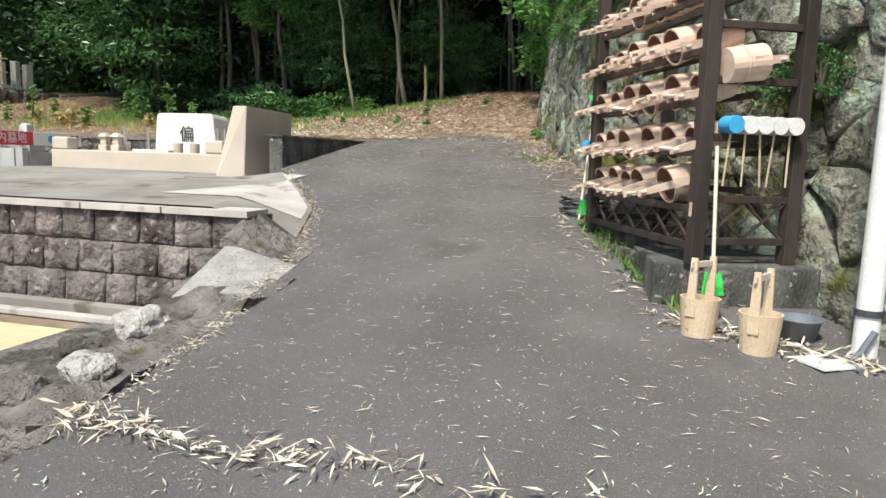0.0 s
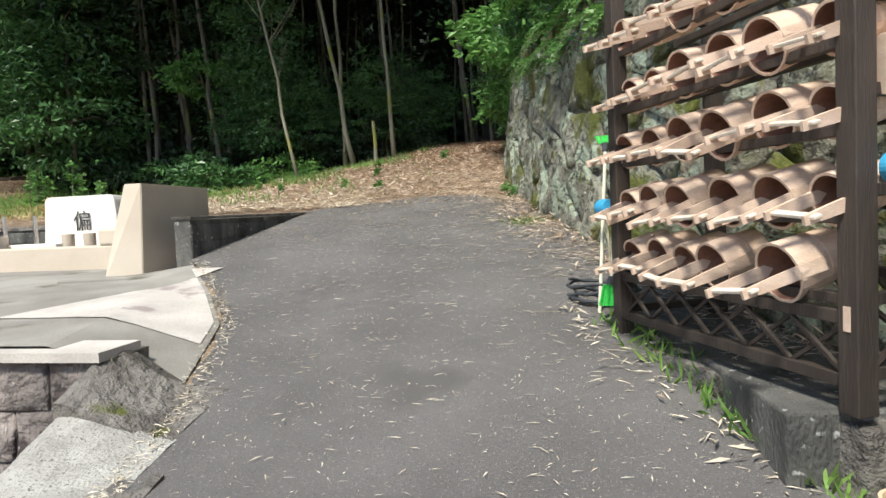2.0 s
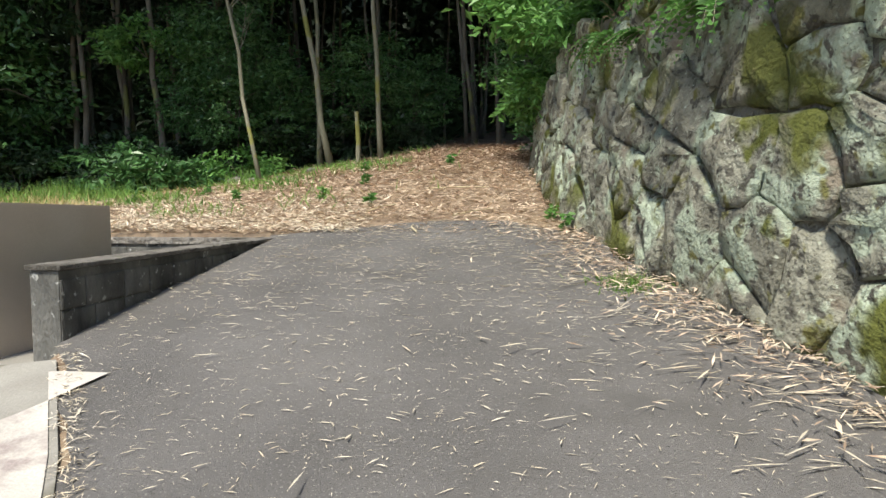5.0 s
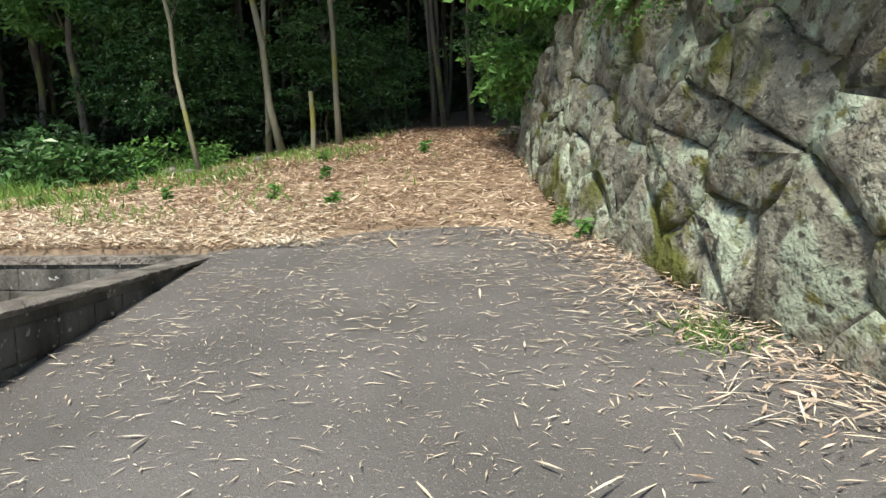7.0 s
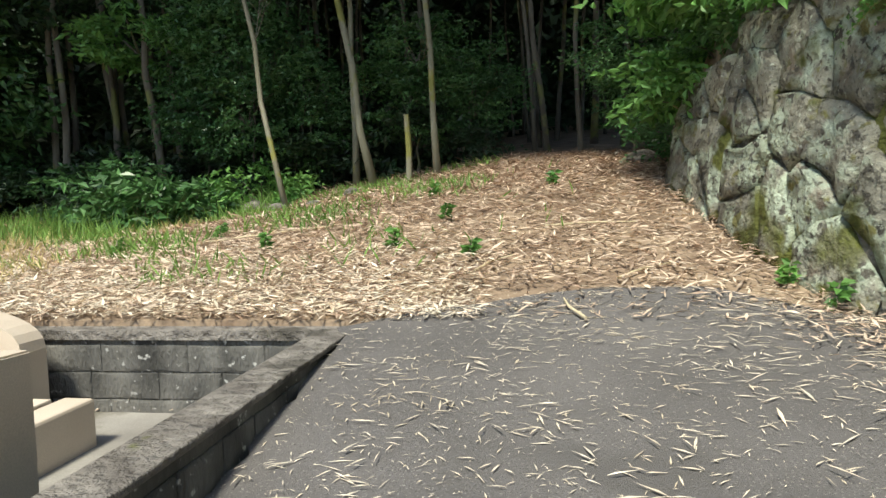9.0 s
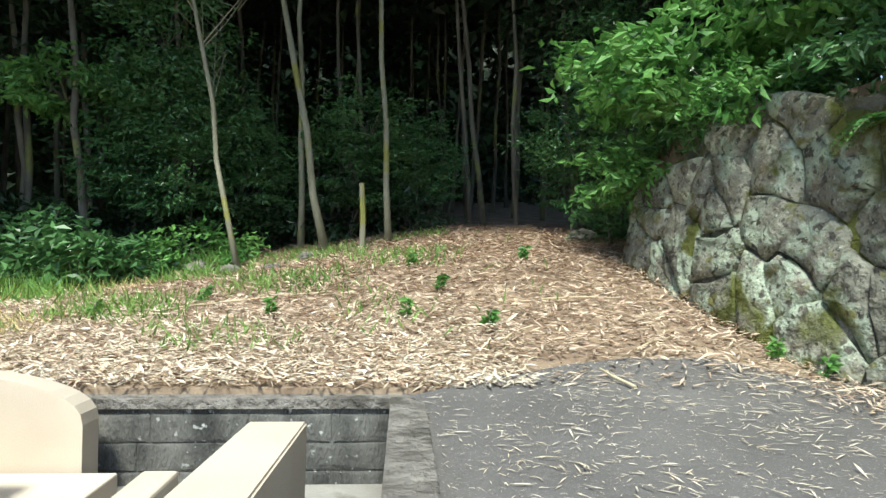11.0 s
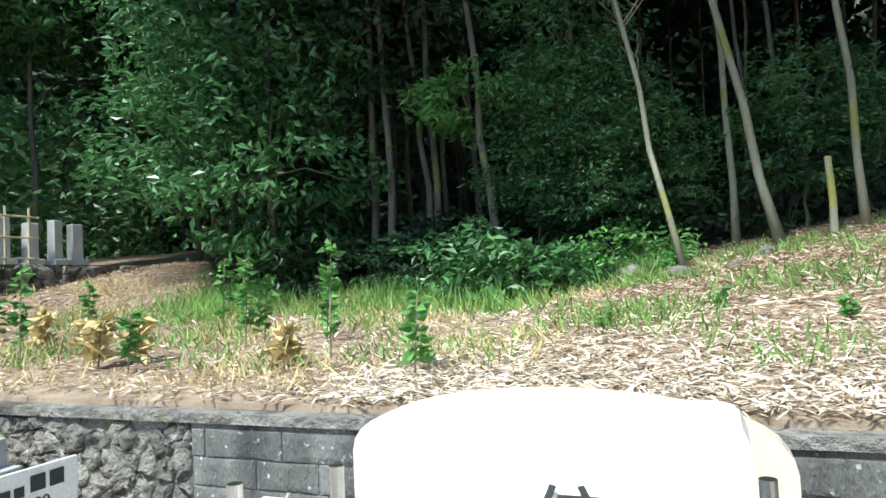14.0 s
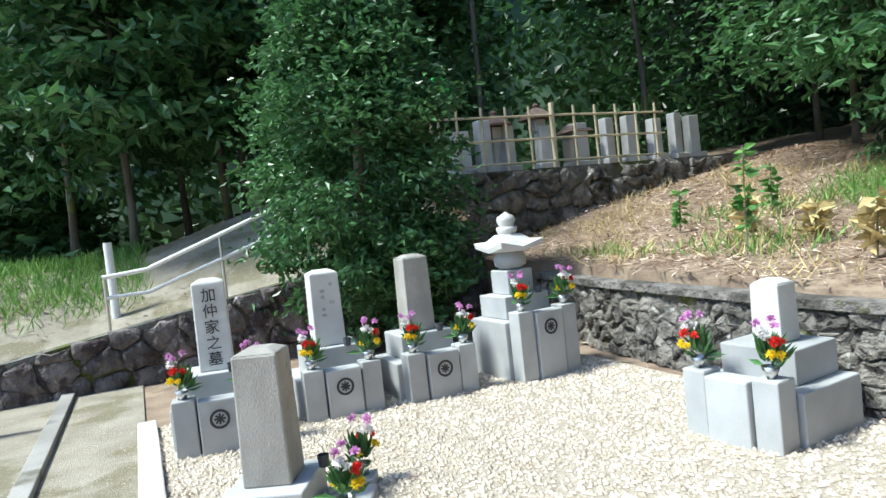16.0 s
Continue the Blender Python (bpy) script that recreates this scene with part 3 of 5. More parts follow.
for z in TIERS:
    part("front_beam", box(RL / 2, 0.02, z - 0.045, RL - 0.1, 0.05, 0.045, 0.004), M_rack, rack)
    part("back_beam", box(RL / 2, 0.42, z + 0.02, RL - 0.1, 0.05, 0.045, 0.004), M_rack, rack)
for x in (0, RL):
    for z in (1.23, 1.66, 2.05, 2.42, 2.85, 0.93):
        part("side_beam", box(x, RD / 2, z, 0.05, RD - 0.1, 0.05, 0.004), M_rack, rack)
for z in (1.15, 0.89):
    part("lattice_rail", box(RL / 2, 0, z, RL - 0.1, 0.055, 0.055, 0.004), M_rack, rack)
for k in range(6):
    for s in (1, -1):
        a = Vector((0.06 + (RL - 0.12) * (k + (0 if s > 0 else 1)) / 6, s * 0.008, 0.945))
        b = Vector((0.06 + (RL - 0.12) * (k + (1 if s > 0 else 0)) / 6, s * 0.008, 1.15))
        part("lattice_strip", rod(bmesh.new(), (a, b), (0.013, 0.013), 4), M_rack, rack)
for k in range(2):
    for s in (1, -1):
        a, b = (0.06 + 0.3 * k, 0.36 + 0.3 * k) if s > 0 else (0.36 + 0.3 * k, 0.06 + 0.3 * k)
        part("lattice_strip", rod(bmesh.new(), ((RL + s * 0.008, a, 0.98), (RL + s * 0.008, b, 1.23)), (0.013, 0.013), 4), M_rack, rack)
part("sticker", box(RL, -0.053, 1.13, 0.035, 0.004, 0.10, 0.001), M_bucket, rack, "small pink paper sticker")


def pail(m, mat, label, height=0.26, r0=0.10, r1=0.124, stave=0.27, lining=M_inside, hoop=True):
    """A wooden pail with two long staves and a grip bar across them."""
    e = thing("pail", m, label, "pail", "pails on the rack")
    t = 0.013
    part("body", lathe([(0, 0), (r0, 0), (r0 + 0.002, 0.006), (r1, height), (r1 - t, height), (r0 - t, 0.015), (0, 0.015)], 22), mat, e, smooth=False)
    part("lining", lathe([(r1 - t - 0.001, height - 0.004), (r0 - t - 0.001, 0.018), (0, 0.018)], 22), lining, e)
    for s in (1, -1):
        bm = bmesh.new()
        a = s * (r1 - 0.005)
        vs = []
        for z, w in ((height * 0.55, 0.032), (height + stave * 0.5, 0.026), (height + stave, 0.020)):
            vs.append([bm.verts.new((a - s * o, y, z)) for o, y in ((0, -w), (0, w), (0.016, w), (0.016, -w))])
        for p, q in zip(vs, vs[1:]):
            for i in range(4):
                bm.faces.new((p[i], p[(i + 1) % 4], q[(i + 1) % 4], q[i]))
        bm.faces.new(vs[0][::-1])
        bm.faces.new(vs[-1])
        bmesh.ops.recalc_face_normals(bm, faces=bm.faces[:])
        part("stave", bm, mat, e)
    part("grip", box(0, 0.004, height + stave - 0.065, 2 * r1 + 0.036, 0.016, 0.042, 0.004), M_grip, e, "wooden grip bar in a paler, sunlit tone")
    if hoop:
        part("hoop", lathe([(r0 + 0.010, height * 0.38), (r0 + 0.014, height * 0.40), (r0 + 0.014, height * 0.43), (r0 + 0.010, height * 0.45)], 22), mat, e)
    return e


protos = {}
prand = random.Random(5)
ROWS = [((0.15, 1.0), (0.43, 1.0), (0.74, 1.0), (1.06, 1.08), (1.58, 1.15))] + [((0.15, 0.95), (0.43, 0.98), (0.78, 1.10), (1.13, 1.10), (1.48, 1.10), (1.80, 0.95))[:5 if k == 3 else 6] for k in range(4)]
for ti, z in enumerate(TIERS):
    for x, size in ROWS[ti]:
        lay = RACK @ Matrix.Translation((x + prand.uniform(-0.015, 0.015), 0.24 + prand.uniform(-0.03, 0.03), z + 0.125 * size)) @ Matrix.Rotation(radians(107 + prand.uniform(-3, 3)), 4, "X") @ Matrix.Rotation(radians(prand.uniform(-7, 7)), 4, "Z")
        if size not in protos:
            protos[size] = pail(lay, M_bucket, "large pinkish-brown wooden pail lying mouth-out on the rack" if size > 1.05 else "pinkish-brown wooden pail lying mouth-out on the rack", 0.26 * size, 0.10 * size, 0.124 * size, 0.25 * size)
        else:
            copy_thing(protos[size], lay)
big_pail = pail(RACK @ Matrix.Translation((RL + 0.06, 0.08, 2.16)) @ Matrix.Rotation(radians(-82), 4, "X"), M_bucket, "pale pail hung bottom-out on the rack side", 0.27, 0.115, 0.125, 0.12)
part("footing", box(0.78, 5.55, 0.1, 1.15, 0.95, 0.69, 0.015, m=Matrix.Translation((0.78, 5.4, 0)) @ Matrix.Rotation(radians(8), 4, "Z") @ Matrix.Translation((-0.78, -5.4, 0))), M_dirtyblock)
tagged(bpy.data.objects["footing"], "weathered concrete block footing under the rack", "footing", kind="structure")
part("rack_kerb", box(0, 0, -0.35, 2.1, 0.3, 0.40, 0.02, m=RACK @ Matrix.Translation((0.95, 0.12, 0.70))), M_rough)
tagged(bpy.data.objects["rack_kerb"], "mossy concrete sill under the rack", "kerb", kind="structure")
for m, lab in ((pose(0.53, 4.50, 0.392, 0, 2, 55), "cream pail with tall handle standing on the asphalt"), (pose(0.86, 4.31, 0.362, 0, 0, 62), "cream pail with tall handle standing by a basin")):
    e = pail(m, M_bucket2, lab, 0.255, 0.10, 0.128, 0.26, M_bucket2, False)
    tagged(e, group="pails on the ground")
basin = thing("basin", pose(1.14, 4.60, 0.385), "blue-grey plastic basin on the ground", "basin")
part("bowl", lathe([(0, 0), (0.10, 0), (0.135, 0.15), (0.148, 0.155), (0.148, 0.165), (0.128, 0.162), (0.095, 0.012), (0, 0.012)], 28), M_slate, basin, smooth=True)
dustpan = thing("dustpan", pose(1.22, 4.20, 0.365, 0, 0, 30), "white plastic dustpan lying on the ground", "dustpan")
part("tray", box(0, 0, 0, 0.26, 0.22, 0.012, 0.003), M_whitep, dustpan)
for x, y, sx, sy in ((0, 0.11, 0.26, 0.012), (0.13, 0, 0.012, 0.22), (-0.13, 0, 0.012, 0.22)):
    part("rim", box(x, y, 0, sx, sy, 0.024, 0.003), M_whitep, dustpan)
part("handle", rod(bmesh.new(), ((0, 0.11, 0.03), (0, 0.24, 0.05)), (0.013, 0.011), 8), M_whitep, dustpan)
drain = thing("drain_pipe", pose(1.47, 4.42, 0.3), "pale grey plastic drain pipe with a bracket", "pipe")
part("pipe", rod(bmesh.new(), ((0, 0, -0.1), (0.0, 0, 2.9)), (0.07, 0.07), 20), M_whitep, drain)
part("bracket", lathe([(0.071, 0.33), (0.08, 0.33), (0.08, 0.37), (0.071, 0.37)], 18), M_darkp, drain)
part("cable", rod(bmesh.new(), ((0.02, -0.08, 0.25), (-0.05, -0.10, 0.12), (-0.12, -0.16, 0.07), (-0.1, -0.3, 0.06)), (0.022,) * 4, 8), M_slate, drain)


def broom(eye, top, label, flip, bristle=M_green):
    """A long pole with a head of bristles; flip: head at the top."""
    a, b = Vector(eye), Vector(top)
    e = thing("broom", Matrix.Translation(a), label, "broom", "brooms by the rack")
    part("pole", rod(bmesh.new(), (Vector(), b - a), (0.013, 0.013), 10), M_cream, e)
    w = (b - a).normalized()
    at, sgn = ((b - a), 1) if flip else (Vector(), -1)
    part("socket", rod(bmesh.new(), (at - w * 0.03 * sgn, at + w * 0.03 * sgn), (0.022, 0.03), 10), M_darkp, e)
    bm = bmesh.new()
    r2 = random.Random(2)
    for i in range(60):
        u, q = r2.uniform(-1, 1), r2.uniform(-1, 1)
        f0 = at + w * 0.03 * sgn + Vector((u * 0.05, q * 0.012, 0))
        f1 = at + w * (0.03 + (0.06 if flip else 0.15)) * sgn + Vector((u * (0.085 if flip else 0.07), q * 0.02, 0))
        rod(bm, (f0, f1), (0.005, 0.004), 4)
    part("bristles", bm, bristle, e)
    return e


broom((0.63, 4.78, 0.80), (0.60, 4.86, 1.62), "broom with cream pole and green bristles leaning on the rack", False)
broom((-0.42, 7.10, 0.86), (-0.33, 7.36, 2.10), "upturned broom with cream pole and green brush head", True)
broom((-0.34, 6.92, 1.13), (-0.24, 7.0, 1.95), "green-bristled broom standing beside the rack post", False)


def ladle(x, y, z, mat, label, tilt):
    e = thing("ladle", RACK @ pose(x, y, z, 0, 0, 0), label, "ladle", "ladles on the rack")
    b = lathe([(0, -0.065), (0.06, -0.065), (0.063, 0.065), (0.058, 0.065), (0.055, -0.06), (0, -0.06)], 24)
    b.transform(Matrix.Rotation(radians(90), 4, "Y") @ Matrix.Rotation(radians(180), 4, "X"))
    part("cup", b, mat, e, smooth=False)
    part("handle", rod(bmesh.new(), ((0.0, 0.0, -0.05), (0.0, tilt, -0.42)), (0.008, 0.007), 8), M_bamboo, e)


for k, (y, c) in enumerate(((0.16, M_blue), (0.27, M_whitep), (0.38, M_whitep), (0.49, M_whitep), (0.61, M_whitep))):
    ladle(RL + 0.07, y, 1.77, c, "blue plastic ladle hung on the rack" if k == 0 else "white plastic ladle with bamboo handle hung on the rack", 0.03 * (k % 3 - 1))
for k in range(2):
    ladle(-0.13 - 0.18 * k, 0.10 - 0.05 * k, 1.63 + 0.012 * k, M_blue, "blue plastic ladle hung beyond the rack", 0.02 * k)
hose = thing("garden_hose", pose(-0.38, 7.35, 0.92), "black coiled garden hose lying in dry leaves", "hose")
hp = [(0.24 * math.cos(a * 0.5) * (1 + 0.12 * math.sin(a * 0.37)) + 0.03 * math.sin(a), 0.20 * math.sin(a * 0.5) * (1 + 0.1 * math.cos(a * 0.21)), 0.02 + 0.004 * a * 0.5 + 0.02 * math.sin(a * 1.3)) for a in range(0, 70)]
part("coil", rod(bmesh.new(), hp, [0.012] * len(hp), 8), M_darkp, hose, smooth=True)

# ---- family grave behind the tan stone ----
mono = bmesh.new()
mv = [mono.verts.new(p) for p in ((-5.80, 8.62, 1.0), (-5.38, 8.74, 1.0), (-5.38, 10.2, 1.0), (-5.80, 10.2, 1.0), (-5.60, 8.83, 2.14), (-5.38, 8.83, 2.14), (-5.36, 10.18, 2.11), (-5.58, 10.18, 2.11))]
for q in ((3, 2, 1, 0), (4, 5, 6, 7), (0, 1, 5, 4), (1, 2, 6, 5), (2, 3, 7, 6), (3, 0, 4, 7)):
    mono.faces.new([mv[i] for i in q])
bmesh.ops.bevel(mono, geom=mono.edges[:], offset=0.008, segments=2, affect="EDGES")
tagged(part("side_stone", mono, M_tan), "tall tapering tan granite side slab of a grave", "grave stone")
grave = thing("family_grave", pose(-8.1, 10.9, 1.08), "broad pale granite family grave with a carved character", "grave")
part("plinth", box(0, 0.35, 0, 2.6, 1.5, 0.28, 0.012), M_tan, grave)
slab = bmesh.new()
prof = [(-0.66, 0.28), (0.66, 0.28), (0.60, 0.98), (0.575, 1.04), (0.52, 1.06), (-0.52, 1.06), (-0.575, 1.04), (-0.60, 0.98)]
f0 = [slab.verts.new((x + 0.2, -0.05, z)) for x, z in prof]
f1 = [slab.verts.new((x * 1.02 + 0.2, 0.42, z - 0.03)) for x, z in prof]
slab.faces.new(f0)
slab.faces.new(f1[::-1])
for i in range(8):
    slab.faces.new((f0[i], f1[i], f1[(i + 1) % 8], f0[(i + 1) % 8]))
bmesh.ops.recalc_face_normals(slab, faces=slab.faces[:])
bmesh.ops.bevel(slab, geom=slab.edges[:], offset=0.01, segments=2, affect="EDGES")
part("main_stone", slab, M_white, grave)
words("inscription", "偏", 0.32, pose(0.25, -0.068, 0.66, 90, 0, 0), M_ink, grave)
arch = bmesh.new()
pts = [(-1.15, 0.0), (1.15, 0.0)] + [(1.15 * math.cos(a), 0.55 + 0.36 * math.sin(a) ** 0.8) for a in np.linspace(0.02, math.pi - 0.02, 22)]
a0 = [arch.verts.new((x - 0.1, 1.15, z)) for x, z in pts]
a1 = [arch.verts.new((x - 0.1, 1.38, z)) for x, z in pts]
arch.faces.new(a0)
arch.faces.new(a1[::-1])
for i in range(len(pts)):
    arch.faces.new((a0[i], a1[i], a1[(i + 1) % len(pts)], a0[(i + 1) % len(pts)]))
bmesh.ops.recalc_face_normals(arch, faces=arch.faces[:])
part("back_screen", arch, M_tan, grave)
part("front_kerb", box(0, -1.05, -0.08, 3.5, 0.22, 0.42, 0.02), M_tan, grave)
for s in (1, -1):
    part("side_kerb", box(s * 1.62, 0.0, -0.08, 0.22, 1.9, 0.42, 0.02), M_tan, grave)
    part("corner_stone", box(s * 1.55, -1.04, 0.34, 0.34, 0.26, 0.22, 0.03), M_tan, grave)
    for k in range(2):
        part("flower_vase", lathe([(0, 0.0), (0.075, 0.0), (0.085, 0.30), (0.05, 0.31), (0, 0.31)], 20), M_tan, grave).matrix_local = pose(s * (0.55 + 0.26 * k), -0.72 + 0.1 * k, 0.2)
part("offering_table", box(0, -0.62, 0.28, 0.75, 0.28, 0.10, 0.01), M_white, grave)
part("incense_box", box(0, -0.72, 0.1, 0.42, 0.26, 0.2, 0.01), M_tan, grave)
for x, y in ((-0.72, 0.08), (-0.98, -0.22), (0.72, 0.02), (0.86, 0.02), (1.0, 0.02), (0.72, 0.25), (0.86, 0.25)):
    part("steel_tube", rod(bmesh.new(), ((x, y, 0.28), (x, y, 0.80)), (0.03, 0.03), 14), M_steel, grave)
for x in (-0.86, -0.6):
    e = thing("stone_lantern", pose(-8.1 + x, 10.05, 1.3), "small tan stone votive lantern on the grave", "lantern", "votive lanterns")
    part("pedestal", box(0, 0, 0, 0.17, 0.17, 0.22, 0.015), M_tan, e)
    part("light_box", box(0, 0, 0.22, 0.12, 0.12, 0.14, 0.008), M_tan, e)
    part("cap", box(0, 0, 0.36, 0.20, 0.20, 0.07, 0.01, 0.4), M_tan, e)

# ---- sign ----
sign = thing("sign_board", pose(-10.75, 11.39, 1.47, 0, 0, 90), "white and red printed sign board on posts", "sign")
part("white_panel", box(-0.58, 0, 0, 1.16, 0.02, 0.25, 0.003), M_whitep, sign)
part("red_panel", box(-1.96, 0, 0, 1.6, 0.02, 0.25, 0.003), M_red, sign, "red sign panel")
for x in (-0.35, -2.4):
    part("sign_post", box(x, 0.03, -0.5, 0.04, 0.03, 0.6, 0.003), M_whitep, sign)
words("red_words", "境内墓地", 0.21, pose(-1.72, -0.014, 0.12, 90, 0, 0), M_whitep, sign)
words("number", "0120-01-9999", 0.095, pose(-0.44, -0.014, 0.055, 90, 0, 0), M_ink, sign)
for k in range(4):
    part("letter_bar", box(-0.57 + 0.075 * k, -0.013, 0.115, 0.055, 0.004, 0.055, 0.001), M_ink, sign)
for k in range(2):
    part("letter_bar", box(-0.24 + 0.11 * k, -0.013, 0.125, 0.085, 0.004, 0.085, 0.001), M_ink, sign)
bm = lathe([(0, 0), (0.07, 0), (0.07, 0.004), (0, 0.004)], 24)
bm.transform(pose(-0.76, -0.011, 0.125, 90, 0, 0))
part("round_mark", bm, M_blue, sign, "round light blue mark")
bench = thing("slatted_bench", pose(-9.9, 11.7, 1.05), "low bench of pale slats by the wall", "bench")
for k in range(6):
    part("slat", box(0, -0.2 + 0.08 * k, 0.22, 1.1, 0.05, 0.02, 0.003), M_whitep, bench)
for x in (-0.45, 0.45):
    part("leg", box(x, 0, 0, 0.06, 0.4, 0.22, 0.005), M_grey, bench)
tagged(part("kerb_slab", box(-11.25, 10.4, 0.9, 0.16, 4.1, 0.16, 0.012), M_palecon), "pale concrete kerb round the gravel plot", "kerb", kind="structure")
tagged(part("kerb_slab", box(-13.8, 8.22, 0.9, 5.0, 0.16, 0.14, 0.012), M_palecon), "pale concrete kerb round the gravel plot", "kerb", kind="structure")


# ---- grave stones on the gravel ----
def bouquet(m):
    e = thing("flower_bunch", m, "pink, white, red and yellow flowers in a steel cup", "flowers", "grave flowers")
    part("cup", lathe([(0, -0.03), (0.028, -0.03), (0.055, 0.04), (0.05, 0.04), (0.026, -0.02), (0, -0.02)], 18), M_steel, e, smooth=True)
    c = rng.normal(size=(70, 3)) * (0.06, 0.06, 0.08) + (0, 0, 0.16)
    v, f = blades(np.array([(0, 0, 0.03)] * 70) + c * 0.3, c * (1, 1, 1.2), rng.uniform(0.09, 0.18, 70), 0.035)
    link_mesh("foliage", leaf_mesh("foliage", v, f, M_leaf), None, e)
    for nm, z, n, spread in (("pink", 0.30, 3, 0.06), ("white", 0.24, 3, 0.045), ("red", 0.20, 3, 0.06), ("yellow", 0.12, 4, 0.07)):
        for k in range(n):
            a = rng.uniform(0, 6.28)
            c0 = np.array((spread * math.cos(a) + 0.03, spread * math.sin(a), z + rng.uniform(-0.02, 0.02)))
            w = rng.normal(size=(26, 3)) + (0.4, 0, 0.8)
            v, f = blades(np.tile(c0, (26, 1)), w, 0.036, 0.017)
            link_mesh("blossom", leaf_mesh("blossom", v, f, M_petal[nm]), None, e)
    return e


flower_proto = None


def flowers(m):
    global flower_proto
    if flower_proto is None:
        flower_proto = bouquet(m)
        return flower_proto
    return copy_thing(flower_proto, m)


def grave_stone(m, label, mat, shaft, letters="", size=0.1, rows=0, crest=True, tower=False, foot=0.0):
    """A stepped grave: two plinths, a shaft or a five-ring tower, side posts with flowers and a crest slab. It faces +x."""
    e = thing("grave_stone", m, label, "grave", "graves on the gravel plot")
    part("lower_plinth", box(-0.38, 0, 0, 0.62, 0.74, 0.34 + foot, 0.01), M_grey, e)
    part("upper_plinth", box(-0.42, 0, 0.34 + foot, 0.46, 0.52, 0.22, 0.01), M_grey, e)
    z = 0.56 + foot
    if tower:
        part("base_cube", box(-0.42, 0, z, 0.30, 0.30, 0.24, 0.012), M_grey, e)
        p = part("water_ring", lathe([(0.09, 0), (0.155, 0.04), (0.165, 0.11), (0.13, 0.18), (0.10, 0.19), (0, 0.19)], 28), M_grey, e, smooth=True)
        p.matrix_local = pose(-0.42, 0, z + 0.24)
        bm = bmesh.new()
        lv = []
        for r, h, lift in ((0.24, 0, 0.05), (0.25, 0.045, 0.06), (0.16, 0.11, 0.0), (0.09, 0.17, 0.0)):
            lv.append([bm.verts.new((r * cx, r * cy, h + (lift if abs(cx) == abs(cy) else 0))) for cx, cy in ((1, -1), (1, 0), (1, 1), (0, 1), (-1, 1), (-1, 0), (-1, -1), (0, -1))])
        for a, b in zip(lv, lv[1:]):
            for i in range(8):
                bm.faces.new((a[i], a[(i + 1) % 8], b[(i + 1) % 8], b[i]))
        bm.faces.new(lv[-1])
        bm.faces.new(lv[0][::-1])
        part("roof", bm, M_greypale, e).matrix_local = pose(-0.42, 0, z + 0.42)
        part("bowl", lathe([(0.08, 0), (0.105, 0.05), (0.10, 0.085), (0, 0.085)], 24), M_greypale, e, smooth=True).matrix_local = pose(-0.42, 0, z + 0.58)
        part("jewel", lathe([(0.07, 0), (0.095, 0.06), (0.085, 0.10), (0.03, 0.13), (0, 0.15)], 24), M_greypale, e, smooth=True).matrix_local = pose(-0.42, 0, z + 0.665)
    else:
        w, h = shaft
        part("shaft", box(-0.42, 0, z, w, w, h, 0.012, 0.93), mat, e)
        part("shaft_top", box(-0.42, 0, z + h, w * 0.92, w * 0.92, 0.03, 0.012, 0.5), mat, e)
        if letters:
            for k, ch in enumerate(letters):
                words("letter", ch, size, pose(-0.42 + w / 2 - 0.012 * (1 - k * 0.1) + 0.004, 0, z + h - 0.11 - k * size * 1.08, 90, 0, 90), M_ink, e, 0.006)
        for k in range(rows):
            part("engraved_mark", box(-0.42 + w / 2 - 0.010, (-0.03 if k % 3 else 0.05), z + h - 0.12 - k * 0.055, 0.012, 0.045 if k % 2 else 0.03, 0.03, 0.002), M_worn, e)
    for s in (1, -1):
        part("flower_post", box(0.03, s * 0.25, 0, 0.17, 0.17, 0.44 + foot, 0.01), M_grey, e)
    part("crest_slab", box(0.06, 0, 0, 0.16, 0.30, 0.42 + foot, 0.012), M_grey, e)
    if crest:
        bm = lathe([(0.055, 0), (0.075, 0), (0.075, 0.004), (0.055, 0.004)], 24)
        bm.transform(pose(0.141, 0, 0.27 + foot, 0, 90, 0))
        part("crest", bm, M_ink, e, "dark round carved crest")
        for turn in (45, -45, 0, 90):
            part("crest_stroke", box(0, 0, -0.004, 0.085, 0.016, 0.008, 0.002, m=pose(0.139, 0, 0.27 + foot, 0, 90, 0) @ pose(0, 0, 0, 0, 0, turn)), M_ink, e)
    for s in (1, -1):
        flowers(m @ pose(0.04, s * 0.25, 0.475 + foot, 0, 0, 40 * s))
    cup = thing("offering_cup", m @ pose(-0.16, 0.12, 0.56 + foot), "small dark offering cup on the grave", "cup", "offering cups")
    part("cup", lathe([(0, 0), (0.03, 0), (0.036, 0.07), (0.03, 0.07), (0.026, 0.01), (0, 0.01)], 16), M_darkp, cup)
    return e


GB = PLOT
grave_stone(pose(-15.15, 8.75, GB, 0, 0, -8), "pale grey grave with dark carved characters and flowers", M_greypale, (0.27, 0.72), "加仲家之墓", 0.12)
grave_stone(pose(-15.35, 9.78, GB, 0, 0, -4), "grey grave with worn inscription and flowers", M_greypale, (0.28, 0.66), rows=9)
grave_stone(pose(-15.25, 10.66, GB, 0, 0, 0), "weathered grey grave with worn inscription and flowers", M_worn, (0.27, 0.70), rows=9)
grave_stone(pose(-15.1, 11.70, GB, 0, 0, 4), "grey five-ring stone grave tower with flowers", M_grey, None, tower=True, foot=0.22)
grave_stone(pose(-12.75, 11.60, GB, 0, 0, -84), "grey grave with a carved niche figure stone and flowers", M_greypale, (0.21, 0.38), rows=0, crest=False)
grave_stone(pose(-13.46, 9.25, GB - 0.36, 0, 0, 62), "speckled grey grave with faint carved characters", M_worn, (0.28, 0.74), rows=10)

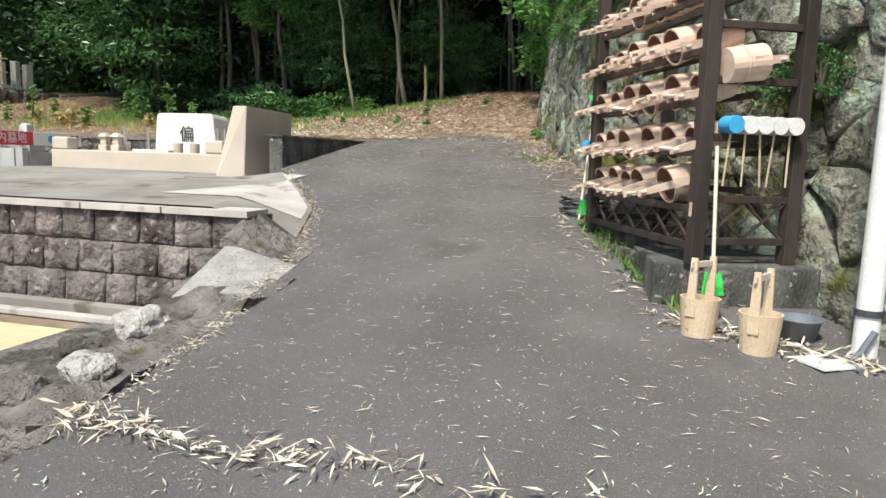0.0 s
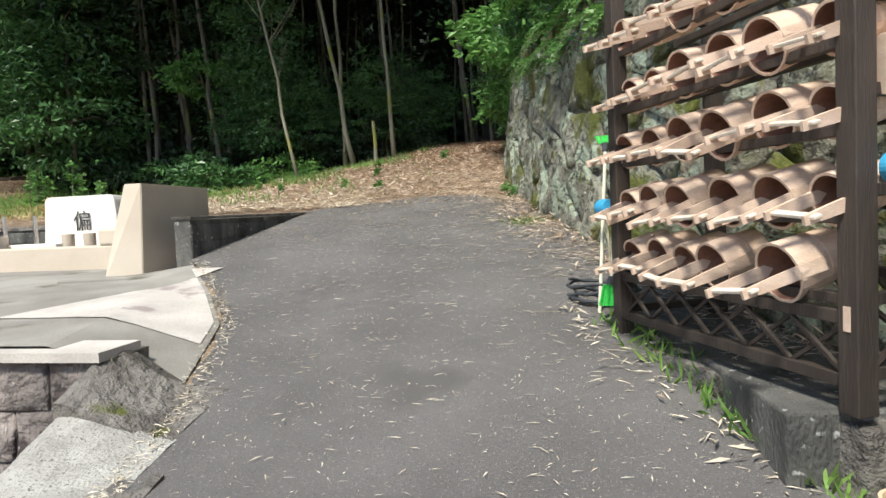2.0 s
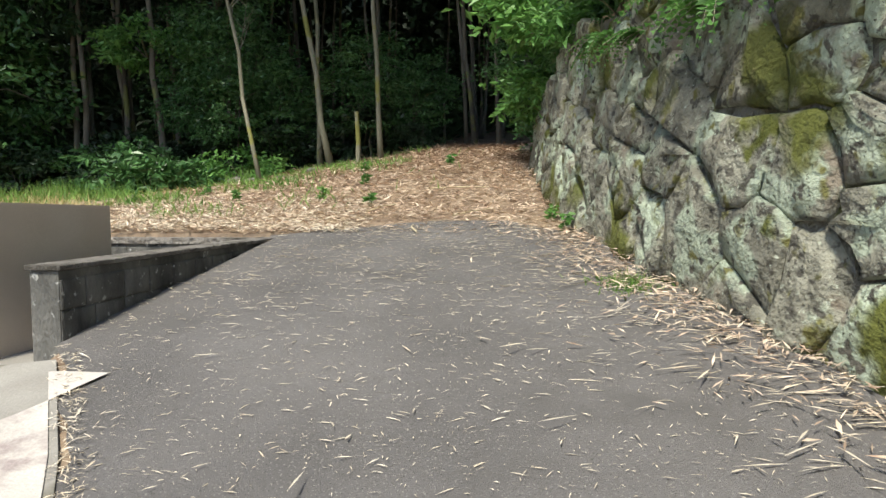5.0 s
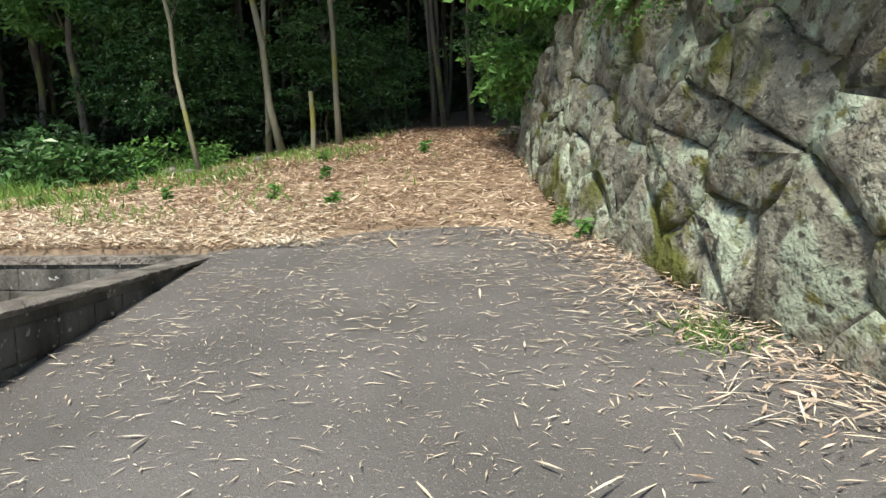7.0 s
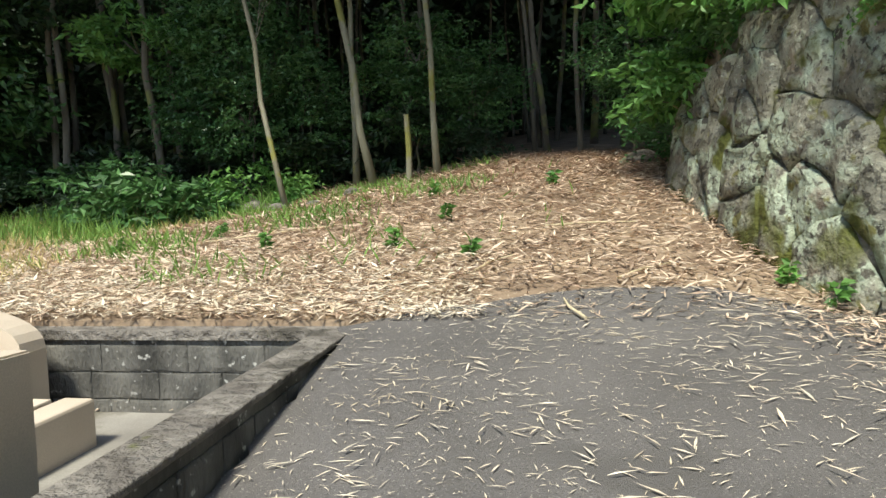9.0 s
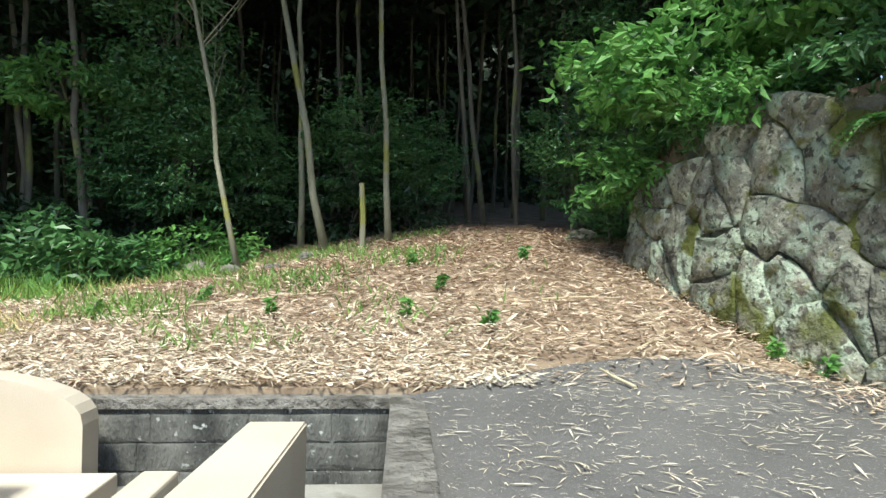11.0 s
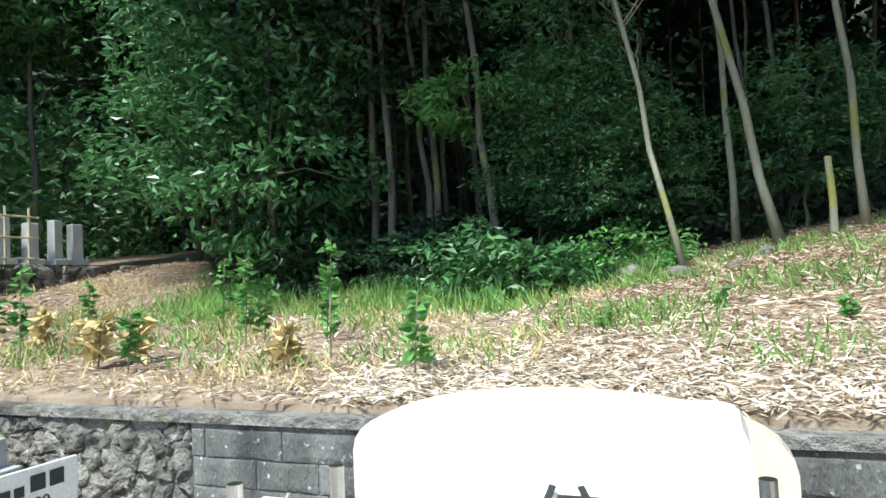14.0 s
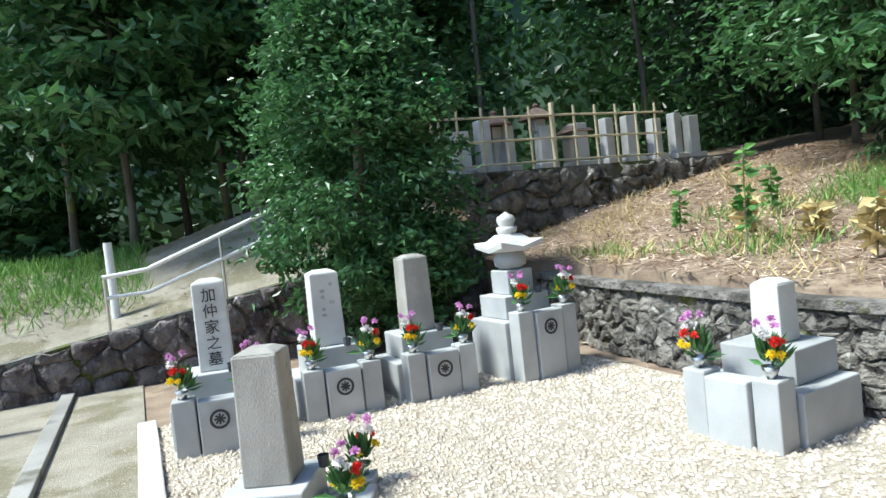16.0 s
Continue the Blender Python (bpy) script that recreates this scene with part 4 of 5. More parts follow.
# ---- fenced old graves on the upper tier ----
tier_place, tier_len = along(((-20.12, 22.0), (-20.12, 12.9), (-24.0, 12.9)), lambda x, y: 1.9, 0.08)
wall_tier = wall_body("wall_tier", tier_place, tier_len, lambda s: 1.42, M_joint, "rubble wall carrying the fenced old graves")
for k, poly in enumerate(cells(tier_len, lambda s: 1.40, 0.42, 0.30, 0.5, 15)):
    STONES.append(("stone", poly, tier_place, M_rubble, wall_tier, 0.012, 0.07, 0.3, 3000 + k))
fence = thing("bamboo_fence", pose(-20.6, 13.3, 3.32), "pale bamboo lattice fence on the stone tier", "fence")
for k in range(11):
    y = k * 0.52
    thick = k in (5, 11)
    part("bamboo_post", rod(bmesh.new(), ((0, y, 0), (0.01, y, 1.28 if thick else 1.22)), (0.05 if thick else 0.026,) * 2, 10), M_bamboo, fence)
for z in (0.14, 0.58, 1.02):
    part("bamboo_rail", rod(bmesh.new(), ((0.03, -0.1, z), (0.03, 2.6, z + 0.02), (0.03, 5.4, z)), (0.022,) * 3, 10), M_bamboo, fence)
for k, (x, y, h, w) in enumerate(((-21.1, 14.1, 0.7, 0.4), (-21.1, 14.6, 0.9, 0.34), (-21.2, 15.2, 0.8, 0.3), (-21.1, 16.0, 0.75, 0.32), (-21.3, 17.0, 0.8, 0.4), (-21.1, 17.6, 0.85, 0.3), (-21.2, 18.3, 0.9, 0.36), (-21.1, 18.9, 0.8, 0.32), (-21.1, 19.5, 0.9, 0.3), (-21.2, 20.1, 0.85, 0.34))):
    e = thing("old_grave", pose(x, y, 3.28, 0, 0, 7 * (k % 3 - 1)), "old weathered grey grave stone behind a bamboo fence", "grave", "old graves")
    part("plinth", box(0, 0, 0, w * 1.3, w * 1.3, 0.2, 0.02), M_greypale, e)
    part("shaft", box(0, 0, 0.2, w * 0.75, w * 0.8, h, 0.02, 0.95), M_greypale, e)
for x, y, h in ((-21.3, 15.0, 1.05), (-21.2, 15.95, 1.15)):
    e = thing("stone_lantern", pose(x, y, 3.28), "weathered stone lantern with a brown cap", "lantern", "old lanterns")
    part("shaft", lathe([(0, 0), (0.16, 0), (0.10, 0.1), (0.09, h - 0.35), (0.17, h - 0.3), (0, h - 0.3)], 16), M_greypale, e)
    part("light_box", box(0, 0, h - 0.3, 0.24, 0.24, 0.24, 0.01), M_greypale, e)
    part("cap", lathe([(0.36, h - 0.06), (0.37, h - 0.02), (0.16, h + 0.14), (0.06, h + 0.18), (0.08, h + 0.23), (0.0, h + 0.30)], 20), M_rust, e)
shrine = thing("small_shrine", pose(-21.4, 17.0, 3.9), "small weathered wooden shrine box with a roof", "shrine")
part("cabinet", box(0, 0, -0.6, 0.4, 0.4, 0.8, 0.01), M_worn, shrine)
part("roof", box(0, 0, 0.2, 0.6, 0.6, 0.2, 0.01, 0.35), M_rust, shrine)

disc_post = thing("green_disc", pose(-19.85, 13.1, 1.9), "round green plastic disc on a thin post", "sign")
part("post", rod(bmesh.new(), ((0, 0, 0), (0, 0, 2.75)), (0.025, 0.02), 8), M_worn, disc_post)
bm = lathe([(0, -0.02), (0.17, -0.02), (0.19, 0.0), (0.17, 0.02), (0, 0.02)], 24)
bm.transform(pose(0.06, 0.05, 2.85, 0, 80, 0))
part("disc", bm, M_green, disc_post)

# ---- steps, rail and wall beside the gravel path ----
st_place, st_len = along(((-18.55, 13.0), (-18.55, 5.0)), lambda x, y: 0.9, 0.04)
st_h = lambda s: max(0.5, 1.5 - 0.15 * s)
wall_steps = wall_body("wall_steps", lambda s, h, d: (st_place(s, h, 0)[0] + d, st_place(s, h, 0)[1], st_place(s, h, 0)[2]), st_len, st_h, M_joint, "dark rubble wall beside the stair")
for k, poly in enumerate(cells(st_len, st_h, 0.42, 0.26, 0.3, 33)):
    STONES.append(("stone", poly, lambda s, h, d: (st_place(s, h, 0)[0] + d, st_place(s, h, 0)[1], st_place(s, h, 0)[2]), M_cut, wall_steps, 0.01, 0.05, 0.2, 4000 + k))
rail = thing("hand_rail", pose(-18.75, 8.0, 1.5), "white painted steel hand rail climbing beside the stair", "rail")
part("top_rail", rod(bmesh.new(), ((0, -0.1, 0.80), (0, 0.4, 0.84), (0, 2.6, 1.66)), (0.028,) * 3, 10), M_whitep, rail)
part("lower_rail", rod(bmesh.new(), ((0, -0.08, 0.55), (0, 0.4, 0.56), (0, 2.6, 1.30)), (0.024,) * 3, 10), M_whitep, rail)
for y, z in ((-0.08, 0.80), (1.3, 1.17), (2.5, 1.6)):
    part("rail_post", rod(bmesh.new(), ((0, y, -0.3), (0, y, z)), (0.02, 0.02), 10), M_steel, rail)
e = thing("white_marker", pose(-20.4, 7.95, float(land(-20.4, 7.95))), "white plastic marker post in the grass", "post")
part("shaft", rod(bmesh.new(), ((0, 0, -0.1), (0, 0, 1.1)), (0.06, 0.06), 12), M_whitep, e)
fence2 = thing("bamboo_fence", pose(-17.2, 6.4, 1.0), "low pale bamboo fence by the path", "fence")
for k in range(3):
    part("bamboo_post", rod(bmesh.new(), ((0, 0.22 * k, 0), (0, 0.22 * k, 0.95)), (0.03, 0.03), 10), M_bamboo, fence2)
for z in (0.3, 0.75):
    part("bamboo_rail", rod(bmesh.new(), ((0.03, -0.8, z), (0.03, 0.6, z)), (0.02, 0.02), 10), M_bamboo, fence2)
tagged(part("path_kerb", box(-15.8, 7.42, 0.9, 6.5, 0.14, 0.14, 0.01), M_concrete), "dark concrete kerb along the gravel path", "kerb", kind="structure")
sheet("gravel_path", M_path, lambda y: (-18.5, -11.3), 6.7, 8.2, 8, 20, lambda x, y: PLOT, 0.013, "mossy beige gravel path between kerbs")

sheet("stair_slope", M_path, lambda y: (-22.6, -18.9), 5.2, 12.9, 30, 14, land, 0.012, "pale gravel slope climbing behind the hand rail")

# ---- trees ----
def crown_mesh(name, radius, flat, clumps, per, leaf, mat, seed):
    """A crown as many clumps of single leaves, uneven with gaps; also gives the clump centres."""
    r = np.random.default_rng(seed)
    d = r.normal(size=(clumps, 3))
    d /= np.linalg.norm(d, axis=1)[:, None]
    c = d * radius * r.uniform(0.35, 1.08, clumps)[:, None] ** 0.6 * (1, 1, flat)
    size = radius * r.uniform(0.16, 0.34, clumps)
    p = np.repeat(c, per, 0) + r.normal(size=(clumps * per, 3)) * np.repeat(size, per)[:, None] * (0.66, 0.66, 0.22)
    w = r.normal(size=p.shape) * (1, 1, 0.45) + (0, 0, -0.35) + np.repeat(d, per, 0) * 0.5
    v, f = blades(p, w, leaf * r.uniform(0.6, 1.3, len(p)), leaf * 0.48)
    return leaf_mesh(name, v, f, mat), c


CROWNS = {
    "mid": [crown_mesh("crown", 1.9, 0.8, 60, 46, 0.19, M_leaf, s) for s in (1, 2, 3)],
    # dark and shade carry leaves with shade in their colour, lit with sunlight
    "dark": [crown_mesh("crown", 2.4, 0.9, 60, 40, 0.26, M_leafshade, s) for s in (4, 5)],
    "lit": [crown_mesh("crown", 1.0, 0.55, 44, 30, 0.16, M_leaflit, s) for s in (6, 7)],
    "shade": [crown_mesh("foliage", 0.75, 0.7, 30, 30, 0.14, M_leafshade, s) for s in (18, 19)],
    "broad": [crown_mesh("foliage", 0.85, 0.62, 34, 15, 0.25, M_leaf, s) for s in (28, 29)],
    "west": [crown_mesh("crown", 2.0, 0.85, 95, 60, 0.24, M_leaf, s) for s in (31, 32)],
    "bush": [crown_mesh("foliage", 0.75, 0.7, 34, 34, 0.13, M_leaf, s) for s in (8, 9, 10)],
}


def tree(x, y, height, r, lean=(0, 0), crown="mid", crown_z=(0.8,), scale=1.0, mat=None, label="", bare=0, seed=0, z=None):
    """A tapered, slightly crooked trunk with limbs, and crowns of leaves at parts of its height."""
    q = random.Random(seed)
    z0 = float(land(x, y)) - 0.1 if z is None else z
    e = thing("tree", pose(x, y, z0), label or "slender grey-barked forest tree with green leaves", "tree", "forest trees")
    n = 9
    pts = [Vector((lean[0] * (i / n) + q.uniform(-0.05, 0.05) * (i > 0), lean[1] * (i / n) + q.uniform(-0.05, 0.05) * (i > 0), height * i / n)) for i in range(n + 1)]
    part("trunk", rod(bmesh.new(), pts, [r * (1.25 if i == 0 else 1) * (1 - 0.6 * i / n) for i in range(n + 1)], 9), mat or M_bark, e, smooth=True)
    for k in range(bare):
        h = q.uniform(0.3, 0.95)
        a = q.uniform(0, 6.28)
        p = pts[0].lerp(pts[-1], h)
        L = q.uniform(0.7, 1.5)
        d = Vector((math.cos(a), math.sin(a), 1.3))
        bm = rod(bmesh.new(), (p, p + d * L * 0.5, p + d * L + Vector((0, 0, 0.15))), (0.013, 0.008, 0.003), 5)
        for j in range(3):
            o = p + d * L * (0.35 + 0.2 * j)
            rod(bm, (o, o + Vector((q.uniform(-0.4, 0.4), q.uniform(-0.4, 0.4), q.uniform(0.2, 0.45)))), (0.008, 0.003), 4)
        part("limb", bm, mat or M_bark, e)
    for k, cz in enumerate(crown_z):
        me, c = CROWNS[crown][q.randrange(len(CROWNS[crown]))]
        at = pts[0].lerp(pts[-1], min(1, cz)) + Vector((q.uniform(-0.3, 0.3), q.uniform(-0.3, 0.3), 0))
        bm = bmesh.new()
        for j in range(0, len(c), 9):
            tip = at + Vector(c[j]) * scale
            rod(bm, (at - Vector((0, 0, 0.3)), at.lerp(tip, 0.5) + Vector((0, 0, 0.05)), tip), (r * 0.35, r * 0.2, 0.006), 5)
        part("limb", bm, mat or M_bark, e)
        ob = new("crown", me)
        ob.parent = e
        ob.matrix_local = Matrix.LocRotScale(at, Euler((0, 0, q.uniform(0, 6.28))), (scale, scale, scale * q.uniform(0.85, 1.1)))
    return e


# the stems at the wood's edge
tree(-6.90, 20.0, 10, 0.06, (-0.15, 0.3), "mid", (0.9,), 1.2, M_palebark, "straight pale-barked sapling at the wood's edge", seed=1)
tree(-6.32, 19.15, 10, 0.07, (-1.9, 0.6), "mid", (0.95,), 1.2, M_palebark, "leaning pale green-barked tree at the wood's edge", seed=2)
tree(-5.27, 19.25, 10, 0.058, (-0.35, 0.2), "mid", (0.92,), 1.2, M_palebark, "tall thin pale-barked tree at the wood's edge", seed=3)
tree(-7.62, 18.4, 8.5, 0.048, (-1.6, 0.3), "mid", (0.98,), 1.0, M_palebark, "leaning green-stemmed sapling with bare twigs", bare=14, seed=4)
tree(-10.8, 20.1, 8.5, 0.085, (-0.7, 0.2), "lit", (0.42, 0.98), 1.1, M_bark, "grey tree with a spray of broad leaves", seed=5)
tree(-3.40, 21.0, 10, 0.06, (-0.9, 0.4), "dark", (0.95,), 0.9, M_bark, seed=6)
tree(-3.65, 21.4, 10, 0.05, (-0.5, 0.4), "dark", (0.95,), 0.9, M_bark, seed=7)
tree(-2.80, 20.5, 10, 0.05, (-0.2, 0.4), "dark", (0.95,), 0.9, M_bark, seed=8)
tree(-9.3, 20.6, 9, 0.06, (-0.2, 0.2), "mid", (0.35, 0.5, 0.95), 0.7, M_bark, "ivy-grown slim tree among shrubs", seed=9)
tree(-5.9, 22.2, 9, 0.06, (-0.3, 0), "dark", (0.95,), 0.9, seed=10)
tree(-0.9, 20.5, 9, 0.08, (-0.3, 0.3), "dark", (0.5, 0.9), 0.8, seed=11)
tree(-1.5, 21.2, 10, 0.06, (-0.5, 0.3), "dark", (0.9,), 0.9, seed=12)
tree(-0.2, 19.6, 9, 0.07, (-0.3, 0.3), "mid", (0.45, 0.8), 0.9, seed=13)
stub = thing("dead_stake", pose(-5.72, 19.0, 2.75), "short broken grey dead stake standing in soil", "stake")
part("stake", rod(bmesh.new(), ((0, 0, -0.1), (0.02, 0, 0.7), (-0.01, 0, 1.32)), (0.055, 0.05, 0.045), 8), M_palebark, stub)
# low leafy saplings under the stems
for k, (x, y, h, sc) in enumerate(((-5.85, 20.5, 2.4, 0.55), (-4.9, 20.9, 2.0, 0.45), (-9.0, 20.2, 3.0, 0.6), (-8.1, 20.5, 2.2, 0.5), (-2.0, 19.3, 1.9, 0.45), (-1.2, 19.0, 3.4, 0.6), (-10.2, 20.8, 3.6, 0.6))):
    tree(x, y, h, 0.03, (0.1, 0), "mid", (0.6, 0.95), sc, M_bark, "low broadleaf sapling in the wood's shade", seed=20 + k)
# the slope of leafy trees to the west
for k, (x, y, h, cz, sc, kind) in enumerate((
        (-12.6, 21.6, 9, (0.9,), 0.9, "dark"), (-13.6, 20.8, 9, (0.62, 0.9), 1.0, "dark"), (-13.0, 20.4, 9, (0.92,), 0.8, "dark"), (-12.2, 20.9, 9, (0.95,), 0.8, "dark"), (-15.2, 19.6, 9, (0.3, 0.55, 0.85), 1.15, "mid"),
        (-16.8, 20.5, 10, (0.3, 0.6, 0.9), 1.25, "mid"), (-18.3, 21.5, 10, (0.35, 0.7, 0.95), 1.2, "mid"), (-14.4, 22.5, 11, (0.7, 0.95), 1.2, "dark"),
        (-12.0, 23.0, 11, (0.7, 0.95), 1.2, "dark"), (-20.5, 23.5, 11, (0.35, 0.65, 0.9), 1.2, "dark"), (-23.0, 20.5, 12, (0.6, 0.9), 1.2, "west"), (-23.8, 8.3, 9, (0.45, 0.7, 0.95), 1.3, "west"), (-24.8, 10.6, 9, (0.4, 0.65, 0.9), 1.2, "west"), (-27.5, 15.0, 12, (0.3, 0.5, 0.75), 1.5, "west"),
        (-24.5, 16.5, 12, (0.65, 0.95), 1.2, "west"), (-25.5, 12.5, 11, (0.3, 0.6, 0.9), 1.3, "west"), (-26.5, 9.5, 11, (0.35, 0.6, 0.9), 1.4, "mid"),
        (-25.0, 7.2, 10, (0.35, 0.6, 0.9), 1.4, "mid"), (-27.5, 5.0, 8, (0.35, 0.7), 1.3, "west"), (-24.6, 10.2, 9, (0.45, 0.8), 1.2, "mid"))):
    tree(x, y, h, 0.08, (rng.uniform(-0.6, 0.6), rng.uniform(-0.4, 0.4)), kind, cz, sc, M_bark, "leafy broadleaf tree on the wooded slope", seed=40 + k)
for k in range(46):
    x, y = rng.uniform(-19, 3), rng.uniform(22.5, 33)
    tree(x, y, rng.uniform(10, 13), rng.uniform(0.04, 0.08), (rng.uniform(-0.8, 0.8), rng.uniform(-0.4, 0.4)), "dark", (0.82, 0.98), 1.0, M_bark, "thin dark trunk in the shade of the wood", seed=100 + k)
# the camellia-like tree behind the graves
cam_tree = tree(-18.0, 10.9, 5.0, 0.10, (0.1, 0.2), "bush", (), 1.0, M_bark, "dense evergreen garden tree beside the graves", seed=77, z=0.9)
me, c = crown_mesh("crown", 1.2, 1.75, 300, 70, 0.12, M_leaf, 21)
ob = new("crown", me)
ob.parent = cam_tree
ob.location = (0, 0.1, 2.4)
me, c = crown_mesh("crown", 0.85, 0.8, 130, 60, 0.12, M_leaf, 22)
ob = new("crown", me)
ob.parent = cam_tree
ob.location = (0.2, 0.5, 1.1)
me, c = crown_mesh("crown", 0.8, 1.2, 110, 60, 0.12, M_leaf, 23)
ob = new("crown", me)
ob.parent = cam_tree
ob.location = (0, 0.0, 4.3)


def bush(x, y, s, kind, label, seed, z=None, flat=1.0):
    z0 = float(land(x, y)) if z is None else z
    e = thing("shrub", pose(x, y, z0), label, "shrub", "shrubs")
    q = random.Random(seed)
    me, c = CROWNS[kind][q.randrange(len(CROWNS[kind]))]
    bm = bmesh.new()
    h = 0.45 * s
    for j in range(0, len(c), 5):
        rod(bm, (Vector((0, 0, -0.05)), Vector(c[j]) * s * 0.5 + Vector((0, 0, h * 0.6)), Vector(c[j]) * s + Vector((0, 0, h))), (0.014, 0.009, 0.004), 5)
    part("stem", bm, M_bark, e)
    ob = new("foliage", me)
    ob.parent = e
    ob.matrix_local = Matrix.LocRotScale(Vector((0, 0, h)), Euler((0, 0, q.uniform(0, 6))), (s, s, s * flat))


for k in range(46):
    x = rng.uniform(-16.5, -7.8)
    y = 19.6 + rng.uniform(0, 2.6) + (0.6 if x > -9 else 0)
    # shrubs deeper in mostly take the leaf copy with painted shade
    bush(x, y, rng.uniform(0.7, 1.4), "shade" if y > 20.2 or k % 2 == 0 else "bush", "green broadleaf shrub at the wood's edge", 200 + k)
for k, (x, y, s) in enumerate(((-4.6, 20.2, 0.7), (-6.1, 20.8, 1.4), (-5.5, 21.2, 1.3), (-7.6, 20.8, 1.1), (-0.9, 17.8, 0.8), (-1.6, 18.4, 0.9), (-0.4, 18.6, 1.2), (-8.4, 19.2, 0.8), (-11.2, 19.2, 1.3), (-10.3, 19.0, 0.9))):
    bush(x, y, s, "lit" if k == 7 else "shade" if y > 20 else "bush", "leafy green shrub at the wood's edge", 300 + k)
for k, (x, y, s) in enumerate(((-10.2, 18.5, 1.0), (-9.5, 18.9, 0.8))):
    bush(x, y, s, "broad", "large-leaved green shrub before the wood", 350 + k)
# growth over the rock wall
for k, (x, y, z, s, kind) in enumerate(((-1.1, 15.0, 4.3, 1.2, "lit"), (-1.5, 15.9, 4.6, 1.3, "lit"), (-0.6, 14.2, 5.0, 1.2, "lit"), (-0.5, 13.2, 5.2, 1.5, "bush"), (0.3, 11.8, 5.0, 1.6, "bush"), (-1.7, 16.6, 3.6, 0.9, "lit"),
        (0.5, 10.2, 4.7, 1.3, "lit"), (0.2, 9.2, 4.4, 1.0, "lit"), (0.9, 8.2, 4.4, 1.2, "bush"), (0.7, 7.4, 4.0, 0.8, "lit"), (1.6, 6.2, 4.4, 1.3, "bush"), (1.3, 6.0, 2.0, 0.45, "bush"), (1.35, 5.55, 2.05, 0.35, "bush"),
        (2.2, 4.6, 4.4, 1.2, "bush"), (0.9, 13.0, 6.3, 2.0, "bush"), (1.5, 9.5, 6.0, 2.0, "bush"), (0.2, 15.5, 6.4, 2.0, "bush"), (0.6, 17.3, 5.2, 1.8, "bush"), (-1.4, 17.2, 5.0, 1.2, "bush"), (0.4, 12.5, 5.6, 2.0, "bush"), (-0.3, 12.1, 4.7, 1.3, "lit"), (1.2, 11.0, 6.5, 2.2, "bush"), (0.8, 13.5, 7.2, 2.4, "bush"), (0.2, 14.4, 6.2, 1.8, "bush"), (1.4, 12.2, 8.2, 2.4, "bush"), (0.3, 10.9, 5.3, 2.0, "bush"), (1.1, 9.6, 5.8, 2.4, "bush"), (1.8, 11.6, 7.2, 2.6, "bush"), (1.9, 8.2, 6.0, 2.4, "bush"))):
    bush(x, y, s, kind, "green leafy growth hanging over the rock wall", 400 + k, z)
for k in range(13):
    y = 6.2 + 0.82 * k
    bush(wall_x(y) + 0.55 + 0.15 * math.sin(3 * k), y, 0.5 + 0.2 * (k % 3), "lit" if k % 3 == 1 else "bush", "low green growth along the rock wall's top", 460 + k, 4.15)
for k, (x, y, h, s) in enumerate(((1.8, 13.5, 8, 1.2), (2.4, 10.0, 8, 1.3), (2.8, 7.0, 8, 1.3), (3.5, 4.8, 8, 1.3), (1.5, 16.5, 8, 1.3), (4.2, 13.0, 10, 1.6), (4.5, 17.5, 10, 1.6), (4.5, 9.0, 10, 1.6), (3.0, 20.0, 10, 1.5))):
    tree(x, y, h, 0.12, (-0.8, 0), "dark" if k > 4 else "mid", (0.5, 0.85), s, M_bark, "broadleaf tree above the rock wall", seed=500 + k)

# backdrop that closes the view as a wooded hillside, shade put into its colour
def hillside(name, line, mat):
    v, f = [], []
    for i, (x, y, ox, oy) in enumerate(line):
        for j in range(14):
            h = 27 * j / 13
            d = 0.35 * h + 1.5 * noise.noise((x * 0.35, y * 0.35, h * 0.35))
            v.append((x + ox * d, y + oy * d, 1.5 + h + 0.8 * noise.noise((x, y, h))))
    for i in range(len(line) - 1):
        for j in range(13):
            k = i * 14 + j
            f.append((k, k + 14, k + 15, k + 1))
    return tagged(raw(name, v, f, mat), "wooded hillside backdrop beyond the trees, shade painted into its colour", "hillside", kind="structure")


hillside("backdrop", [(14 - k * 1.2, 37.5, 0, 1) for k in range(42)] + [(-36.5, 37 - k * 1.2, -1, 0) for k in range(45)], M_leafshade)
# closed canopy, added overhead to shade the wood, and far wood
n = 26000
p = np.stack([rng.uniform(-30, 6, n), rng.uniform(21.5, 42, n), rng.uniform(9.5, 14.5, n) + 0.0], 1)
p[:, 2] += np.clip((p[:, 1] - 26) * 0.3, 0, 5)
# unseen boughs further forward, added to shade the shrubs and upper bank
shade_eaves = np.stack([rng.uniform(-17, 1.5, 10500), rng.uniform(15.2, 22, 10500), rng.uniform(9.8, 12.8, 10500)], 1)
p = np.concatenate([p, shade_eaves])
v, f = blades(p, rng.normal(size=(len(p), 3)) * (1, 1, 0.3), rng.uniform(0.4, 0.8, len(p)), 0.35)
tagged(link_mesh("canopy", leaf_mesh("canopy", v, f, M_leafshade)), "closed leaf canopy added overhead to shade the wood, itself coloured shade-dark", "canopy", kind="stuff")
n = 26000
p = np.stack([rng.uniform(-45, 8, n), rng.uniform(33, 37, n), rng.uniform(2, 18, n)], 1)
m2 = np.stack([rng.uniform(-34, -29, n // 2), rng.uniform(-6, 36, n // 2), rng.uniform(0.5, 15, n // 2)], 1)
v, f = blades(m2, rng.normal(size=(len(m2), 3)) * (1, 1, 0.7), rng.uniform(0.35, 0.7, len(m2)), 0.3)
